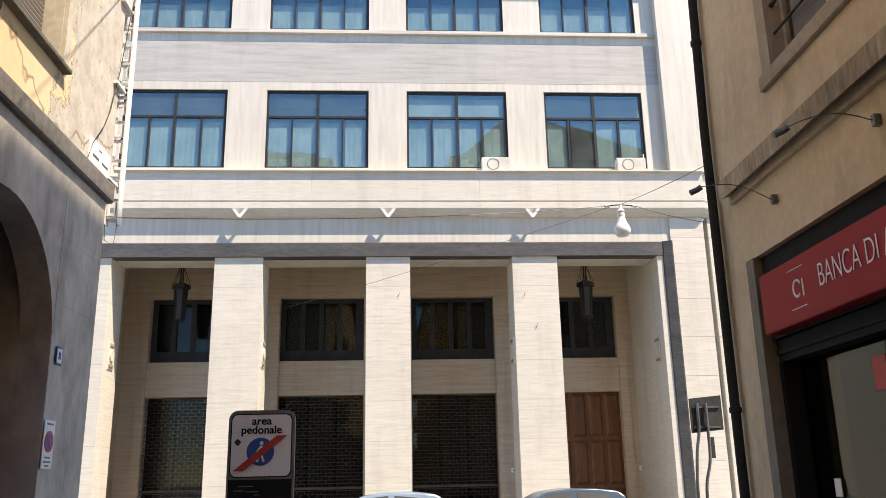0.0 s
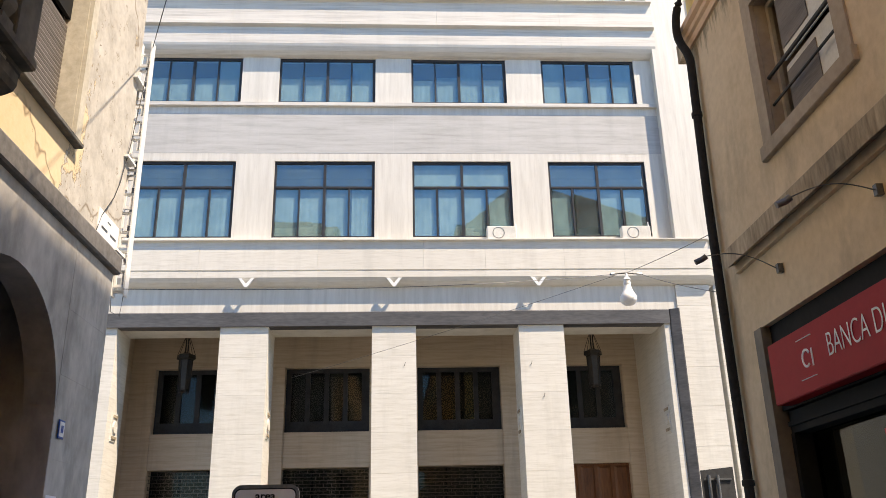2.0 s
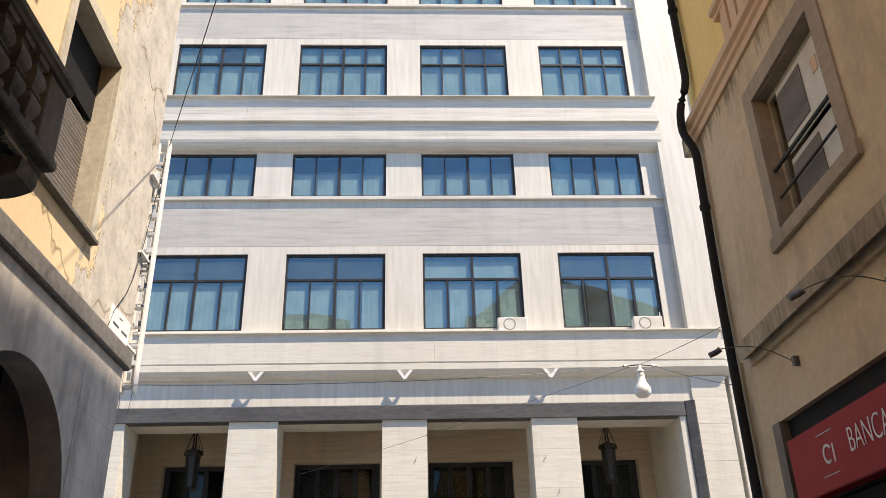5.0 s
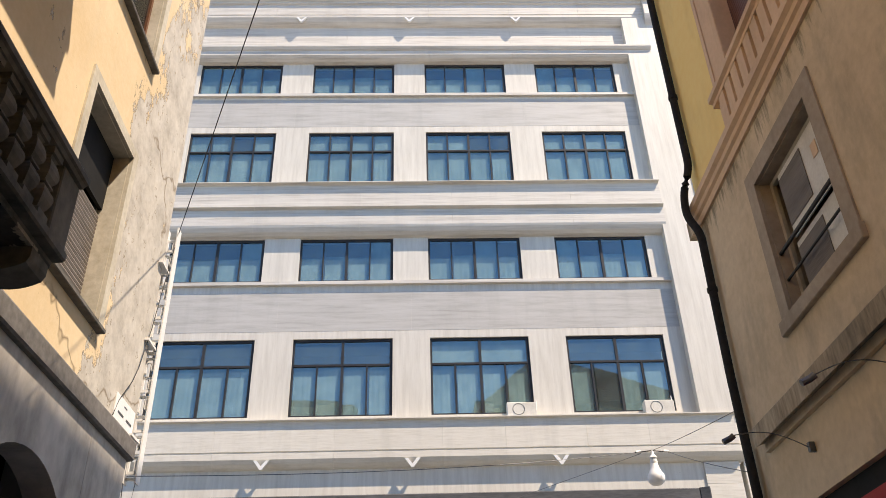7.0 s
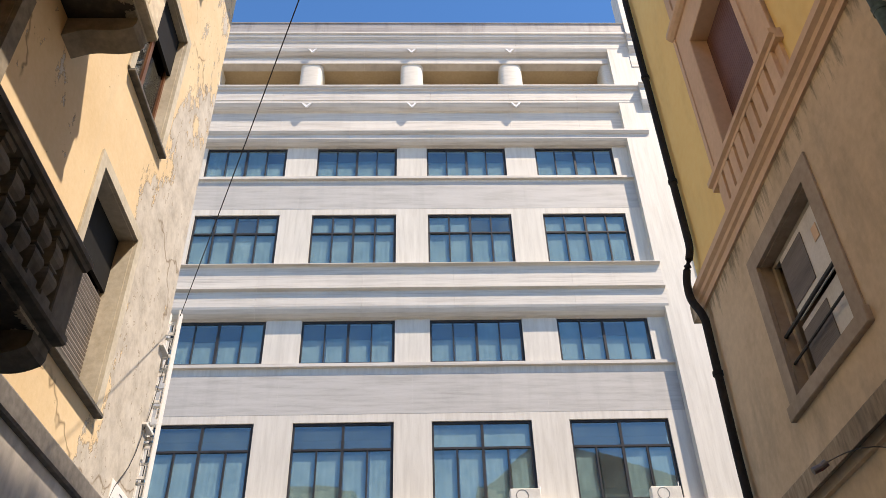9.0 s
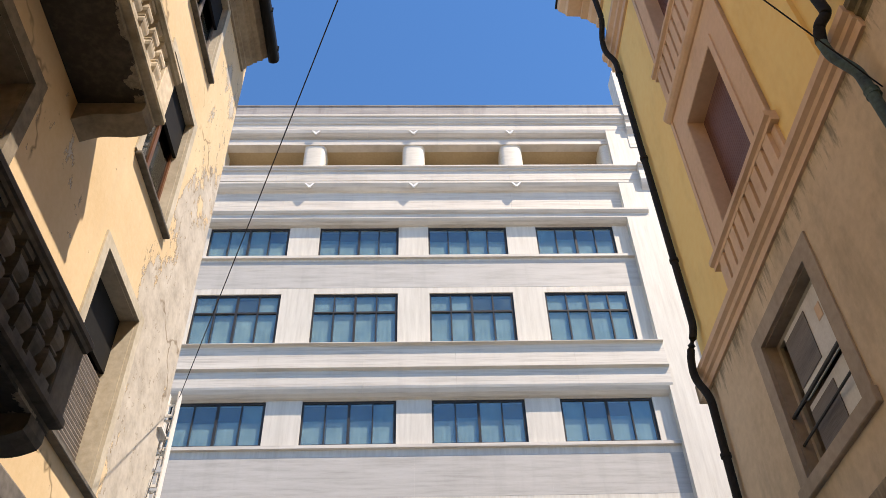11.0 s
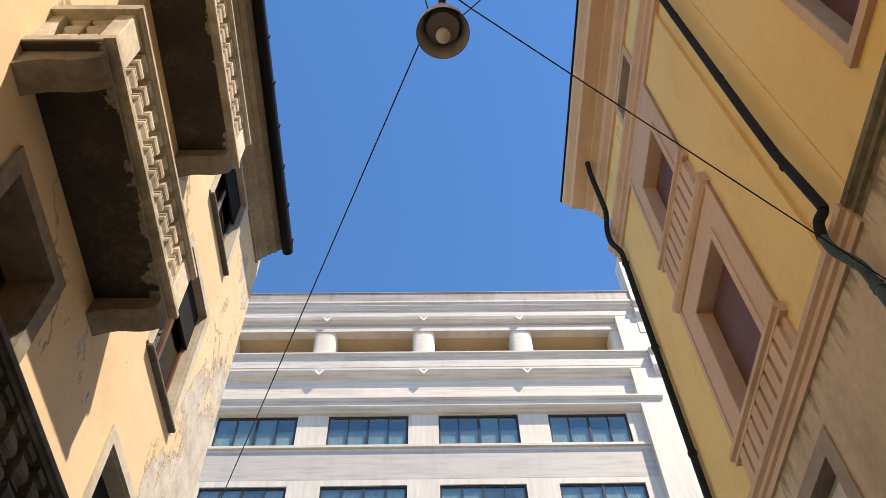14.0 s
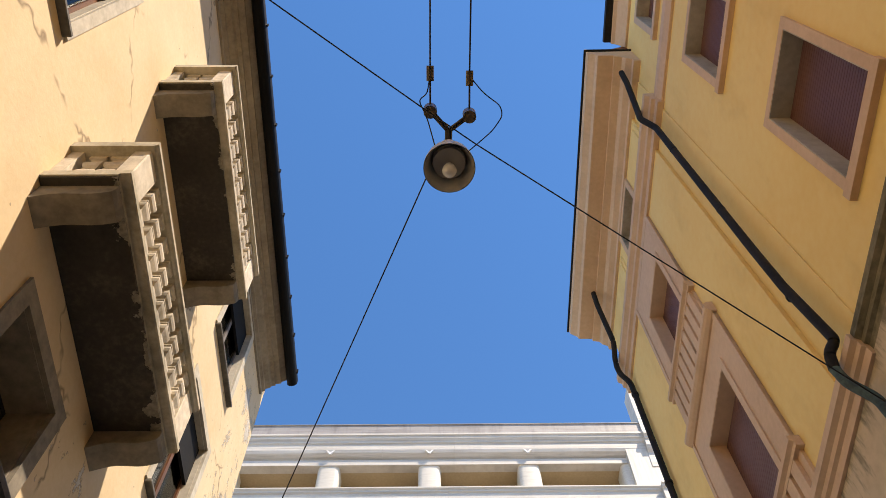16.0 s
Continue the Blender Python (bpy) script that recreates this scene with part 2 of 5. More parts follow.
def peeling(name):
    """Yellow limewash that has come off in sheets towards the street corner, over grey-white plaster."""
    m, nt, b = nodes(name)
    v = coords(nt)
    sep = nt.nodes.new("ShaderNodeSeparateXYZ")
    nt.links.new(v, sep.inputs[0])
    patch = noise_of(nt, coords(nt, (1, 1, 0.62)), 1.35, 15, 0.74)
    near = nt.nodes.new("ShaderNodeMapRange")
    near.inputs["From Min"].default_value = 7.1
    near.inputs["From Max"].default_value = 8.3
    near.inputs["To Min"].default_value = -0.22
    near.inputs["To Max"].default_value = 0.075
    nt.links.new(sep.outputs[1], near.inputs[0])
    low = nt.nodes.new("ShaderNodeMapRange")
    low.inputs["From Min"].default_value = 13.4
    low.inputs["From Max"].default_value = 7.8
    low.inputs["To Min"].default_value = -0.10
    low.inputs["To Max"].default_value = 0.12
    nt.links.new(sep.outputs[2], low.inputs[0])
    s = math_of(nt, "ADD", math_of(nt, "ADD", patch, near.outputs[0]), low.outputs[0])
    mask = ramp(nt, s, [(0.538, (0, 0, 0)), (0.544, (1, 1, 1))])
    rim = ramp(nt, s, [(0.528, (0, 0, 0)), (0.540, (1, 1, 1)), (0.550, (0, 0, 0))])
    grain = noise_of(nt, v, 16, 6)
    wide = noise_of(nt, v, 0.7, 4)
    paint = ramp(nt, math_of(nt, "MULTIPLY_ADD", grain, 0.3, math_of(nt, "MULTIPLY", wide, 0.7)), [(0.35, (0.61, 0.46, 0.27)), (0.65, (0.71, 0.565, 0.37))])
    drips = ramp(nt, noise_of(nt, coords(nt, (2.5, 2.5, 0.35)), 1.4, 6, 0.6), [(0.52, (0, 0, 0)), (0.75, (1, 1, 1))])
    paint = blend(nt, math_of(nt, "MULTIPLY", drips, 0.35), paint, (0.58, 0.48, 0.33))
    plaster = ramp(nt, noise_of(nt, v, 2.6, 10, 0.72), [(0.33, (0.34, 0.31, 0.265)), (0.52, (0.50, 0.465, 0.405)), (0.68, (0.60, 0.565, 0.50))])
    col = blend(nt, mask, paint, plaster)
    col = blend(nt, math_of(nt, "MULTIPLY", rim, 0.8), col, (0.16, 0.11, 0.055))
    # small blisters and chips along the weathered corner
    chip = noise_of(nt, coords(nt, (1, 1, 0.7)), 7.5, 6, 0.6)
    cs = math_of(nt, "ADD", chip, math_of(nt, "MULTIPLY", near.outputs[0], 0.22))
    chips = ramp(nt, cs, [(0.665, (0, 0, 0)), (0.675, (1, 1, 1))])
    edge = ramp(nt, cs, [(0.655, (0, 0, 0)), (0.667, (1, 1, 1)), (0.69, (0, 0, 0))])
    col = blend(nt, chips, col, (0.50, 0.46, 0.39))
    col = blend(nt, math_of(nt, "MULTIPLY", edge, 0.85), col, (0.13, 0.09, 0.045))
    cracks = nt.nodes.new("ShaderNodeTexVoronoi")
    cracks.feature = "DISTANCE_TO_EDGE"
    cracks.inputs["Scale"].default_value = 0.55
    warp = nt.nodes.new("ShaderNodeTexNoise")
    warp.inputs["Scale"].default_value = 3.0
    nt.links.new(v, warp.inputs["Vector"])
    nt.links.new(blend(nt, 0.35, v, warp.outputs["Color"]), cracks.inputs["Vector"])
    line = ramp(nt, cracks.outputs["Distance"], [(0.0, (1, 1, 1)), (0.012, (0, 0, 0))])
    gate = ramp(nt, noise_of(nt, v, 0.8, 3), [(0.49, (0, 0, 0)), (0.56, (1, 1, 1))])
    crk = math_of(nt, "MULTIPLY", line, gate)
    col = blend(nt, math_of(nt, "MULTIPLY", crk, 0.8), col, (0.16, 0.11, 0.06))
    nt.links.new(col, b.inputs["Base Color"])
    b.inputs["Roughness"].default_value = 0.88
    h = math_of(nt, "MULTIPLY_ADD", mask, -0.5, math_of(nt, "MULTIPLY_ADD", grain, 0.25, 0.5))
    bump(nt, b, h, 0.7, 0.012)
    return m


PEELING = peeling("peeling_yellow_limewash")



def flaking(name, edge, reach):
    """Sooty plaster painted darker still for the shade under a balcony, its skin flaked off in pale ragged patches
    along its outer edge.
    """
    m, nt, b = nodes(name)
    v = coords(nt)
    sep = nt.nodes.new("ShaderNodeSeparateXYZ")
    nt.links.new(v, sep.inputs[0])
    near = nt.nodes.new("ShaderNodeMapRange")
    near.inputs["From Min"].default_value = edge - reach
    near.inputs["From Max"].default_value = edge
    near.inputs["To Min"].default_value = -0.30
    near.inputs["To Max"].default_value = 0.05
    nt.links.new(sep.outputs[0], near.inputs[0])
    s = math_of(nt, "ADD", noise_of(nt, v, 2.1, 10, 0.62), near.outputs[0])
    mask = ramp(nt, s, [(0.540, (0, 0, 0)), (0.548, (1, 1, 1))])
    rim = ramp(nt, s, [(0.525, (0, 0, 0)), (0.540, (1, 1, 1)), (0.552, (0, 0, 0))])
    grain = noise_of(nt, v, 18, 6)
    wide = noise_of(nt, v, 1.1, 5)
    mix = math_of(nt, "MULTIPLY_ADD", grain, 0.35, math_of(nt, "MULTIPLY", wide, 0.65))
    # near-black tones hold the shade of the underside as well as its grime
    soot_shade = ramp(nt, mix, [(0.32, (0.020, 0.017, 0.013)), (0.52, (0.045, 0.038, 0.030)), (0.68, (0.105, 0.090, 0.070))])
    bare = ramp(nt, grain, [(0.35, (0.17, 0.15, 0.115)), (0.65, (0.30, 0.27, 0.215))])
    col = blend(nt, mask, soot_shade, bare)
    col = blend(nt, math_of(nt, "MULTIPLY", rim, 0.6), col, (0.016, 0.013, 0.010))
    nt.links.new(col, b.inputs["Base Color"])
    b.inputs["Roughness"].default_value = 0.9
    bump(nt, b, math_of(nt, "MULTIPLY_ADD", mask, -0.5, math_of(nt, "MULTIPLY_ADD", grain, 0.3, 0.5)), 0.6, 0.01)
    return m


FLAKED = flaking("flaking_sooty_shaded_plaster", -2.81, 0.42)

# ---- mesh helpers ----


def box(bm, x0, x1, y0, y1, z0, z1):
    v = [bm.verts.new((x, y, z)) for x in (x0, x1) for y in (y0, y1) for z in (z0, z1)]
    for f in ((0, 1, 3, 2), (4, 6, 7, 5), (0, 4, 5, 1), (2, 3, 7, 6), (0, 2, 6, 4), (1, 5, 7, 3)):
        bm.faces.new([v[i] for i in f])
    return v


def sweep(bm, profile, axis, a, b):
    """A closed profile drawn along x (profile of y, z) or along y (profile of x, z)."""
    def at(p, s):
        return (s, p[0], p[1]) if axis == "x" else (p[0], s, p[1])
    one = [bm.verts.new(at(p, a)) for p in profile]
    two = [bm.verts.new(at(p, b)) for p in profile]
    n = len(profile)
    for i in range(n):
        bm.faces.new((one[i], one[(i + 1) % n], two[(i + 1) % n], two[i]))
    bm.faces.new(one)
    bm.faces.new(two[::-1])


def tube(bm, points, radius, sides=8):
    """A round bar through points."""
    pts = [Vector(p) for p in points]
    rings = []
    for i, p in enumerate(pts):
        d = (pts[min(i + 1, len(pts) - 1)] - pts[max(i - 1, 0)]).normalized()
        u = d.cross(Vector((0, 0, 1)) if abs(d.z) < 0.9 else Vector((1, 0, 0))).normalized()
        w = d.cross(u)
        rings.append([bm.verts.new(p + radius * (math.cos(2 * math.pi * k / sides) * u + math.sin(2 * math.pi * k / sides) * w)) for k in range(sides)])
    for r, s in zip(rings, rings[1:]):
        for k in range(sides):
            bm.faces.new((r[k], r[(k + 1) % sides], s[(k + 1) % sides], s[k]))
    bm.faces.new(rings[0][::-1])
    bm.faces.new(rings[-1])


def lathe(bm, profile, cx, cy, sides=24, turn=0.0):
    """A turned body about an upright axis: profile of radius, z."""
    rings = []
    for r, z in profile:
        rings.append([bm.verts.new((cx + r * math.cos(turn + 2 * math.pi * k / sides), cy + r * math.sin(turn + 2 * math.pi * k / sides), z)) for k in range(sides)])
    for a, b in zip(rings, rings[1:]):
        for k in range(sides):
            bm.faces.new((a[k], a[(k + 1) % sides], b[(k + 1) % sides], b[k]))
    bm.faces.new(rings[0][::-1])
    bm.faces.new(rings[-1])


def pierced(bm, axis, face, back, u0, u1, z0, z1, holes):
    """A wall with thickness and openings through it. axis 'x': it lies in a plane of x, and u is y; axis 'y': u is x."""
    holes = [(max(h[0], u0), min(h[1], u1), max(h[2], z0), min(h[3], z1)) for h in holes]
    us = sorted({u0, u1, *[h[0] for h in holes], *[h[1] for h in holes]})
    zs = sorted({z0, z1, *[h[2] for h in holes], *[h[3] for h in holes]})
    nu, nz = len(us) - 1, len(zs) - 1

    def solid(i, j):
        if not (0 <= i < nu and 0 <= j < nz):
            return False
        u, z = (us[i] + us[i + 1]) / 2, (zs[j] + zs[j + 1]) / 2
        return not any(h[0] < u < h[1] and h[2] < z < h[3] for h in holes)
    made = {}

    def v(i, j, s):
        if (i, j, s) not in made:
            d = face if s == 0 else back
            made[i, j, s] = bm.verts.new((d, us[i], zs[j]) if axis == "x" else (us[i], d, zs[j]))
        return made[i, j, s]
    for i in range(nu):
        for j in range(nz):
            if not solid(i, j):
                continue
            for s in (0, 1):
                bm.faces.new((v(i, j, s), v(i + 1, j, s), v(i + 1, j + 1, s), v(i, j + 1, s)))
            for di, dj, a, b in ((-1, 0, (0, 0), (0, 1)), (1, 0, (1, 0), (1, 1)), (0, -1, (0, 0), (1, 0)), (0, 1, (0, 1), (1, 1))):
                if not solid(i + di, j + dj):
                    p, q = (i + a[0], j + a[1]), (i + b[0], j + b[1])
                    bm.faces.new((v(*p, 0), v(*q, 0), v(*q, 1), v(*p, 1)))


def mesh_of(name, bm, material, smooth=False):
    bmesh.ops.recalc_face_normals(bm, faces=bm.faces)
    me = bpy.data.meshes.new(name)
    bm.to_mesh(me)
    bm.free()
    me.materials.append(material)
    if smooth:
        for p in me.polygons:
            p.use_smooth = True
        me.set_sharp_from_angle(angle=radians(40))
    return me


def thing(name, at, label, category, group="", kind=""):
    ob = new(name)
    ob.location = at
    return tagged(ob, label, category, group, kind)


def part(name, bm, material, parent, label="", smooth=False):
    ob = new(name, mesh_of(name, bm, material, smooth))
    if parent:
        ob.parent = parent
        if not parent.parent:
            ob.matrix_parent_inverse = Matrix.Translation(-parent.location)
    return tagged(ob, label)


def boxpart(name, dims, material, parent, label="", edge=0.0):
    bm = bmesh.new()
    box(bm, *dims)
    if edge:
        bmesh.ops.bevel(bm, geom=bm.edges[:], offset=edge, segments=1, affect="EDGES")
    return part(name, bm, material, parent, label)


# ---- ground ----
bm = bmesh.new()
box(bm, -600, 600, -600, 600, -0.6, -0.12)
tagged(new("ground", mesh_of("ground", bm, PAVING)), "grey stone paved ground of the town", "ground", kind="structure")
bm = bmesh.new()
box(bm, -60, 60, 10.4, 18.9, -0.12, -0.02)
tagged(new("road", mesh_of("road", bm, ASPHALT)), "pale worn asphalt road across the side street", "road", kind="structure")
bm = bmesh.new()
box(bm, -60, 60, 18.9, 34, -0.12, 0.06)
tagged(new("pavement_far", mesh_of("pavement_far", bm, PAVING)), "raised stone pavement in front of the portico", "pavement", kind="structure")
bm = bmesh.new()
box(bm, -60, 60, -40, 10.4, -0.12, 0.0)
tagged(new("pavement_near", mesh_of("pavement_near", bm, PAVING)), "paved pedestrian street between the two houses", "pavement", kind="structure")

# ---- the stone office building ----
D = 21.79
PITCH = 3.97
BAYS = [-6.27, -2.30, 1.65, 5.61]
HALF = 1.435
LEFT_END, RIGHT_END = -8.25, 7.60
STOREYS = [(10.09, 12.45), (14.38, 15.90), (18.01, 20.19), (21.93, 23.36)]
office = thing("office_building", (0, D, 0), "tall pale travertine office building with a ground floor portico", "building")
bm = bmesh.new()
holes = [(c - HALF, c + HALF, a, b) for c in BAYS for a, b in STOREYS]
pierced(bm, "y", D, D + 0.32, LEFT_END - 0.4, RIGHT_END + 0.35, 7.92, 26.35, holes)
part("wall", bm, UPRIGHT, office)

# side piers that stand proud of the window field
bm = bmesh.new()
box(bm, RIGHT_END, 8.80, D - 0.268, D + 0.6, 9.89, 30.32)
part("side_pier", bm, UPRIGHT, office)
boxpart("pier_groove", (8.80, 9.0, D - 0.10, D + 0.6, 0.0, 30.32), UPRIGHT, office)
boxpart("side_pier", (9.0, 15.16, D - 0.268, D + 0.6, 0.0, 30.32), UPRIGHT, office)
bm = bmesh.new()
box(bm, LEFT_END - 4.0, LEFT_END, D - 0.268, D + 0.6, 9.89, 30.32)
part("side_pier", bm, UPRIGHT, office)

# grey panels between the storeys
for z0, z1 in ((12.70, 13.98), (20.44, 21.67)):
    edges = [LEFT_END, -4.25, -0.32, 3.63, RIGHT_END - 0.002]
    for a, b in zip(edges, edges[1:]):
        boxpart("panel", (a + 0.0015, b - 0.0015, D - 0.004, D + 0.02, z0, z1), GREYSTONE, office)


def trim(name, profile, x0, x1, material=CREAM, joints=()):
    """A moulding along the front: profile of (stand-out, z)."""
    pts = [(D - p, z) for p, z in profile]
    if material is CREAM and profile[0][1] > 12:
        material = WEATHERED
    stops = [x0, *joints, x1]
    for a, b in zip(stops, stops[1:]):
        bm = bmesh.new()
        sweep(bm, pts, "x", a + (0.0015 if a > x0 else 0), b - (0.0015 if b < x1 else 0))
        part(name, bm, material, office)


SEAMS = (-5.6, -2.4, 0.5, 2.2, 4.4, 6.1)
# ledge over the portico
trim("ledge", [(-0.1, 8.62), (0.0, 8.62), (0.09, 8.65), (0.18, 8.73), (0.25, 8.84), (0.25, 9.00), (0.225, 9.014), (0.225, 9.04), (0.25, 9.055),
               (0.25, 9.86), (0.29, 9.875), (0.34, 9.885), (0.34, 9.91), (-0.1, 9.92)], -9.2, 8.50, CREAM, SEAMS)
trim("ledge", [(-0.1, 8.62), (0.0, 8.62), (0.10, 8.73), (0.18, 8.84), (0.18, 9.00), (0.16, 9.014), (0.16, 9.04), (0.18, 9.055),
               (0.18, 9.86), (0.22, 9.875), (0.27, 9.885), (0.27, 9.91), (-0.1, 9.92)], 8.504, 15.16, CREAM)
# sills of the lower and upper strips of windows
for z in (14.34, 21.90):
    trim("sill", [(-0.05, z - 0.13), (0.03, z - 0.13), (0.10, z - 0.115), (0.10, z - 0.01), (-0.05, z)], LEFT_END, 7.72, CREAM, (-4.25, -0.32, 3.63))
# cove and lips over the second row, sill of the third row
trim("cornice", [(-0.05, 15.91), (0.0, 15.91), (0.10, 15.95), (0.20, 16.04), (0.27, 16.16), (0.29, 16.24), (0.29, 16.80), (0.33, 16.82), (0.40, 16.86), (0.40, 16.90),
                 (0.29, 16.92), (0.29, 17.74), (0.33, 17.77), (0.42, 17.79), (0.42, 17.815), (-0.05, 17.98)],
     LEFT_END - 0.3, 7.72, CREAM, (-5.2, -1.9, 1.0, 4.8))
# cove over the fourth row, upper ledge
trim("cornice", [(-0.05, 23.37), (0.0, 23.37), (0.10, 23.40), (0.20, 23.48), (0.27, 23.58), (0.27, 23.77), (0.31, 23.80), (0.37, 23.90), (0.37, 23.97),
                 (0.02, 24.05), (0.02, 25.19), (0.10, 25.23), (0.20, 25.34), (0.28, 25.49), (0.28, 25.59), (0.26, 25.60), (0.26, 25.62), (0.28, 25.63),
                 (0.28, 26.13), (0.34, 26.18), (0.34, 26.25), (0.40, 26.32), (0.40, 26.38), (-0.05, 26.40)],
     LEFT_END - 0.3, 8.45, CREAM, (-5.2, -2.6, 0.4, 3.4, 6.0))
trim("cornice", [(-0.1, 24.87), (0.29, 25.07), (0.40, 25.28), (0.46, 25.49), (0.46, 26.13), (0.52, 26.18), (0.52, 26.25), (0.58, 26.32), (0.58, 26.38), (-0.1, 26.40)], 8.454, 15.16)
# beam and top cornice over the loggia
trim("beam", [(-0.3, 27.98), (0.10, 27.98), (0.10, 28.28), (0.02, 28.30), (0.02, 28.39), (0.12, 28.44), (0.24, 28.55), (0.28, 28.70), (0.28, 29.03), (0.33, 29.08), (0.33, 29.17),
              (0.40, 29.28), (0.40, 29.39), (0.45, 29.44), (0.45, 29.53), (-0.3, 29.535)], LEFT_END - 0.3, 8.45, CREAM, (-5.4, -2.2, 0.7, 3.9, 6.3))
trim("parapet", [(-0.3, 29.537), (0.42, 29.537), (0.42, 30.08), (0.46, 30.10), (0.46, 30.13), (-0.3, 30.14)], LEFT_END - 0.3, 8.45, DULL, (-6.8, -3.9, -1.1, 2.2, 5.0))
trim("beam", [(-0.3, 27.57), (0.29, 27.57), (0.29, 28.39), (0.40, 28.55), (0.46, 28.70), (0.46, 29.03), (0.51, 29.08), (0.51, 29.17), (0.58, 29.28), (0.58, 29.41), (0.5, 29.45),
              (0.5, 30.21), (0.5, 32.57), (-0.3, 32.57)], 8.454, 15.16)
bm = bmesh.new()
box(bm, LEFT_END - 4, 15, D + 0.5, D + 14, 29.86, 30.11)
part("roof", bm, PAVING, office)
# loggia: rounded piers and the tan wall behind
for x in [-8.3, *[c + PITCH / 2 for c in BAYS[:3]], 7.72]:
    bm = bmesh.new()
    rings = []
    for z in (26.35, 27.99):
        ring = []
        for k in range(13):
            a = math.pi * k / 12
            ring.append(bm.verts.new((x + 0.45 * math.copysign(abs(math.cos(a)) ** 0.45, math.cos(a)), D + 0.28 - 0.34 * math.sin(a) ** 0.6, z)))
        ring.append(bm.verts.new((x - 0.45, D + 0.75, z)))
        ring.append(bm.verts.new((x + 0.45, D + 0.75, z)))
        rings.append(ring)
    n = len(rings[0])
    for k in range(n):
        bm.faces.new((rings[0][k], rings[0][(k + 1) % n], rings[1][(k + 1) % n], rings[1][k]))
    bm.faces.new(rings[0])
    bm.faces.new(rings[1])
    part("loggia_pier", bm, CREAM, office, smooth=True)
bm = bmesh.new()
box(bm, 7.72 + 0.3, 8.6, D - 0.05, D + 0.75, 26.35, 27.99)
part("loggia_end", bm, CREAM, office)
boxpart("loggia_wall", (LEFT_END - 0.3, 8.6, D + 1.1, D + 1.3, 25.72, 28.81), TAN, office, "tan rendered back wall of the loggia")
boxpart("loggia_ceiling", (LEFT_END - 0.3, 8.6, D + 0.3, D + 1.1, 28.00, 28.15), TAN, office)

# small stone brackets shaped like a V under the ledges
for zt, out, w in ((8.80, 0.30, 0.21), (25.47, 0.30, 0.19), (28.65, 0.30, 0.18)):
    for x in [c + PITCH / 2 for c in BAYS[:3]]:
        bm = bmesh.new()
        h = w * 1.15
        outer = [(x - w, zt), (x - w * 0.15, zt - h), (x + w * 0.15, zt - h), (x + w, zt)]
        inner = [(x + w * 0.58, zt), (x, zt - h * 0.62), (x - w * 0.58, zt)]
        ring = outer + inner
        a = [bm.verts.new((p, D - out, z)) for p, z in ring]
        b = [bm.verts.new((p, D - out + 0.07, z)) for p, z in ring]
        for q in (a, b):
            bm.faces.new((q[0], q[1], q[5], q[6]))
            bm.faces.new((q[1], q[2], q[5]))
            bm.faces.new((q[2], q[3], q[4], q[5]))
        for i in range(7):
            bm.faces.new((a[i], a[(i + 1) % 7], b[(i + 1) % 7], b[i]))
        part("bracket", bm, PVC, office, "small white bracket shaped like a V")


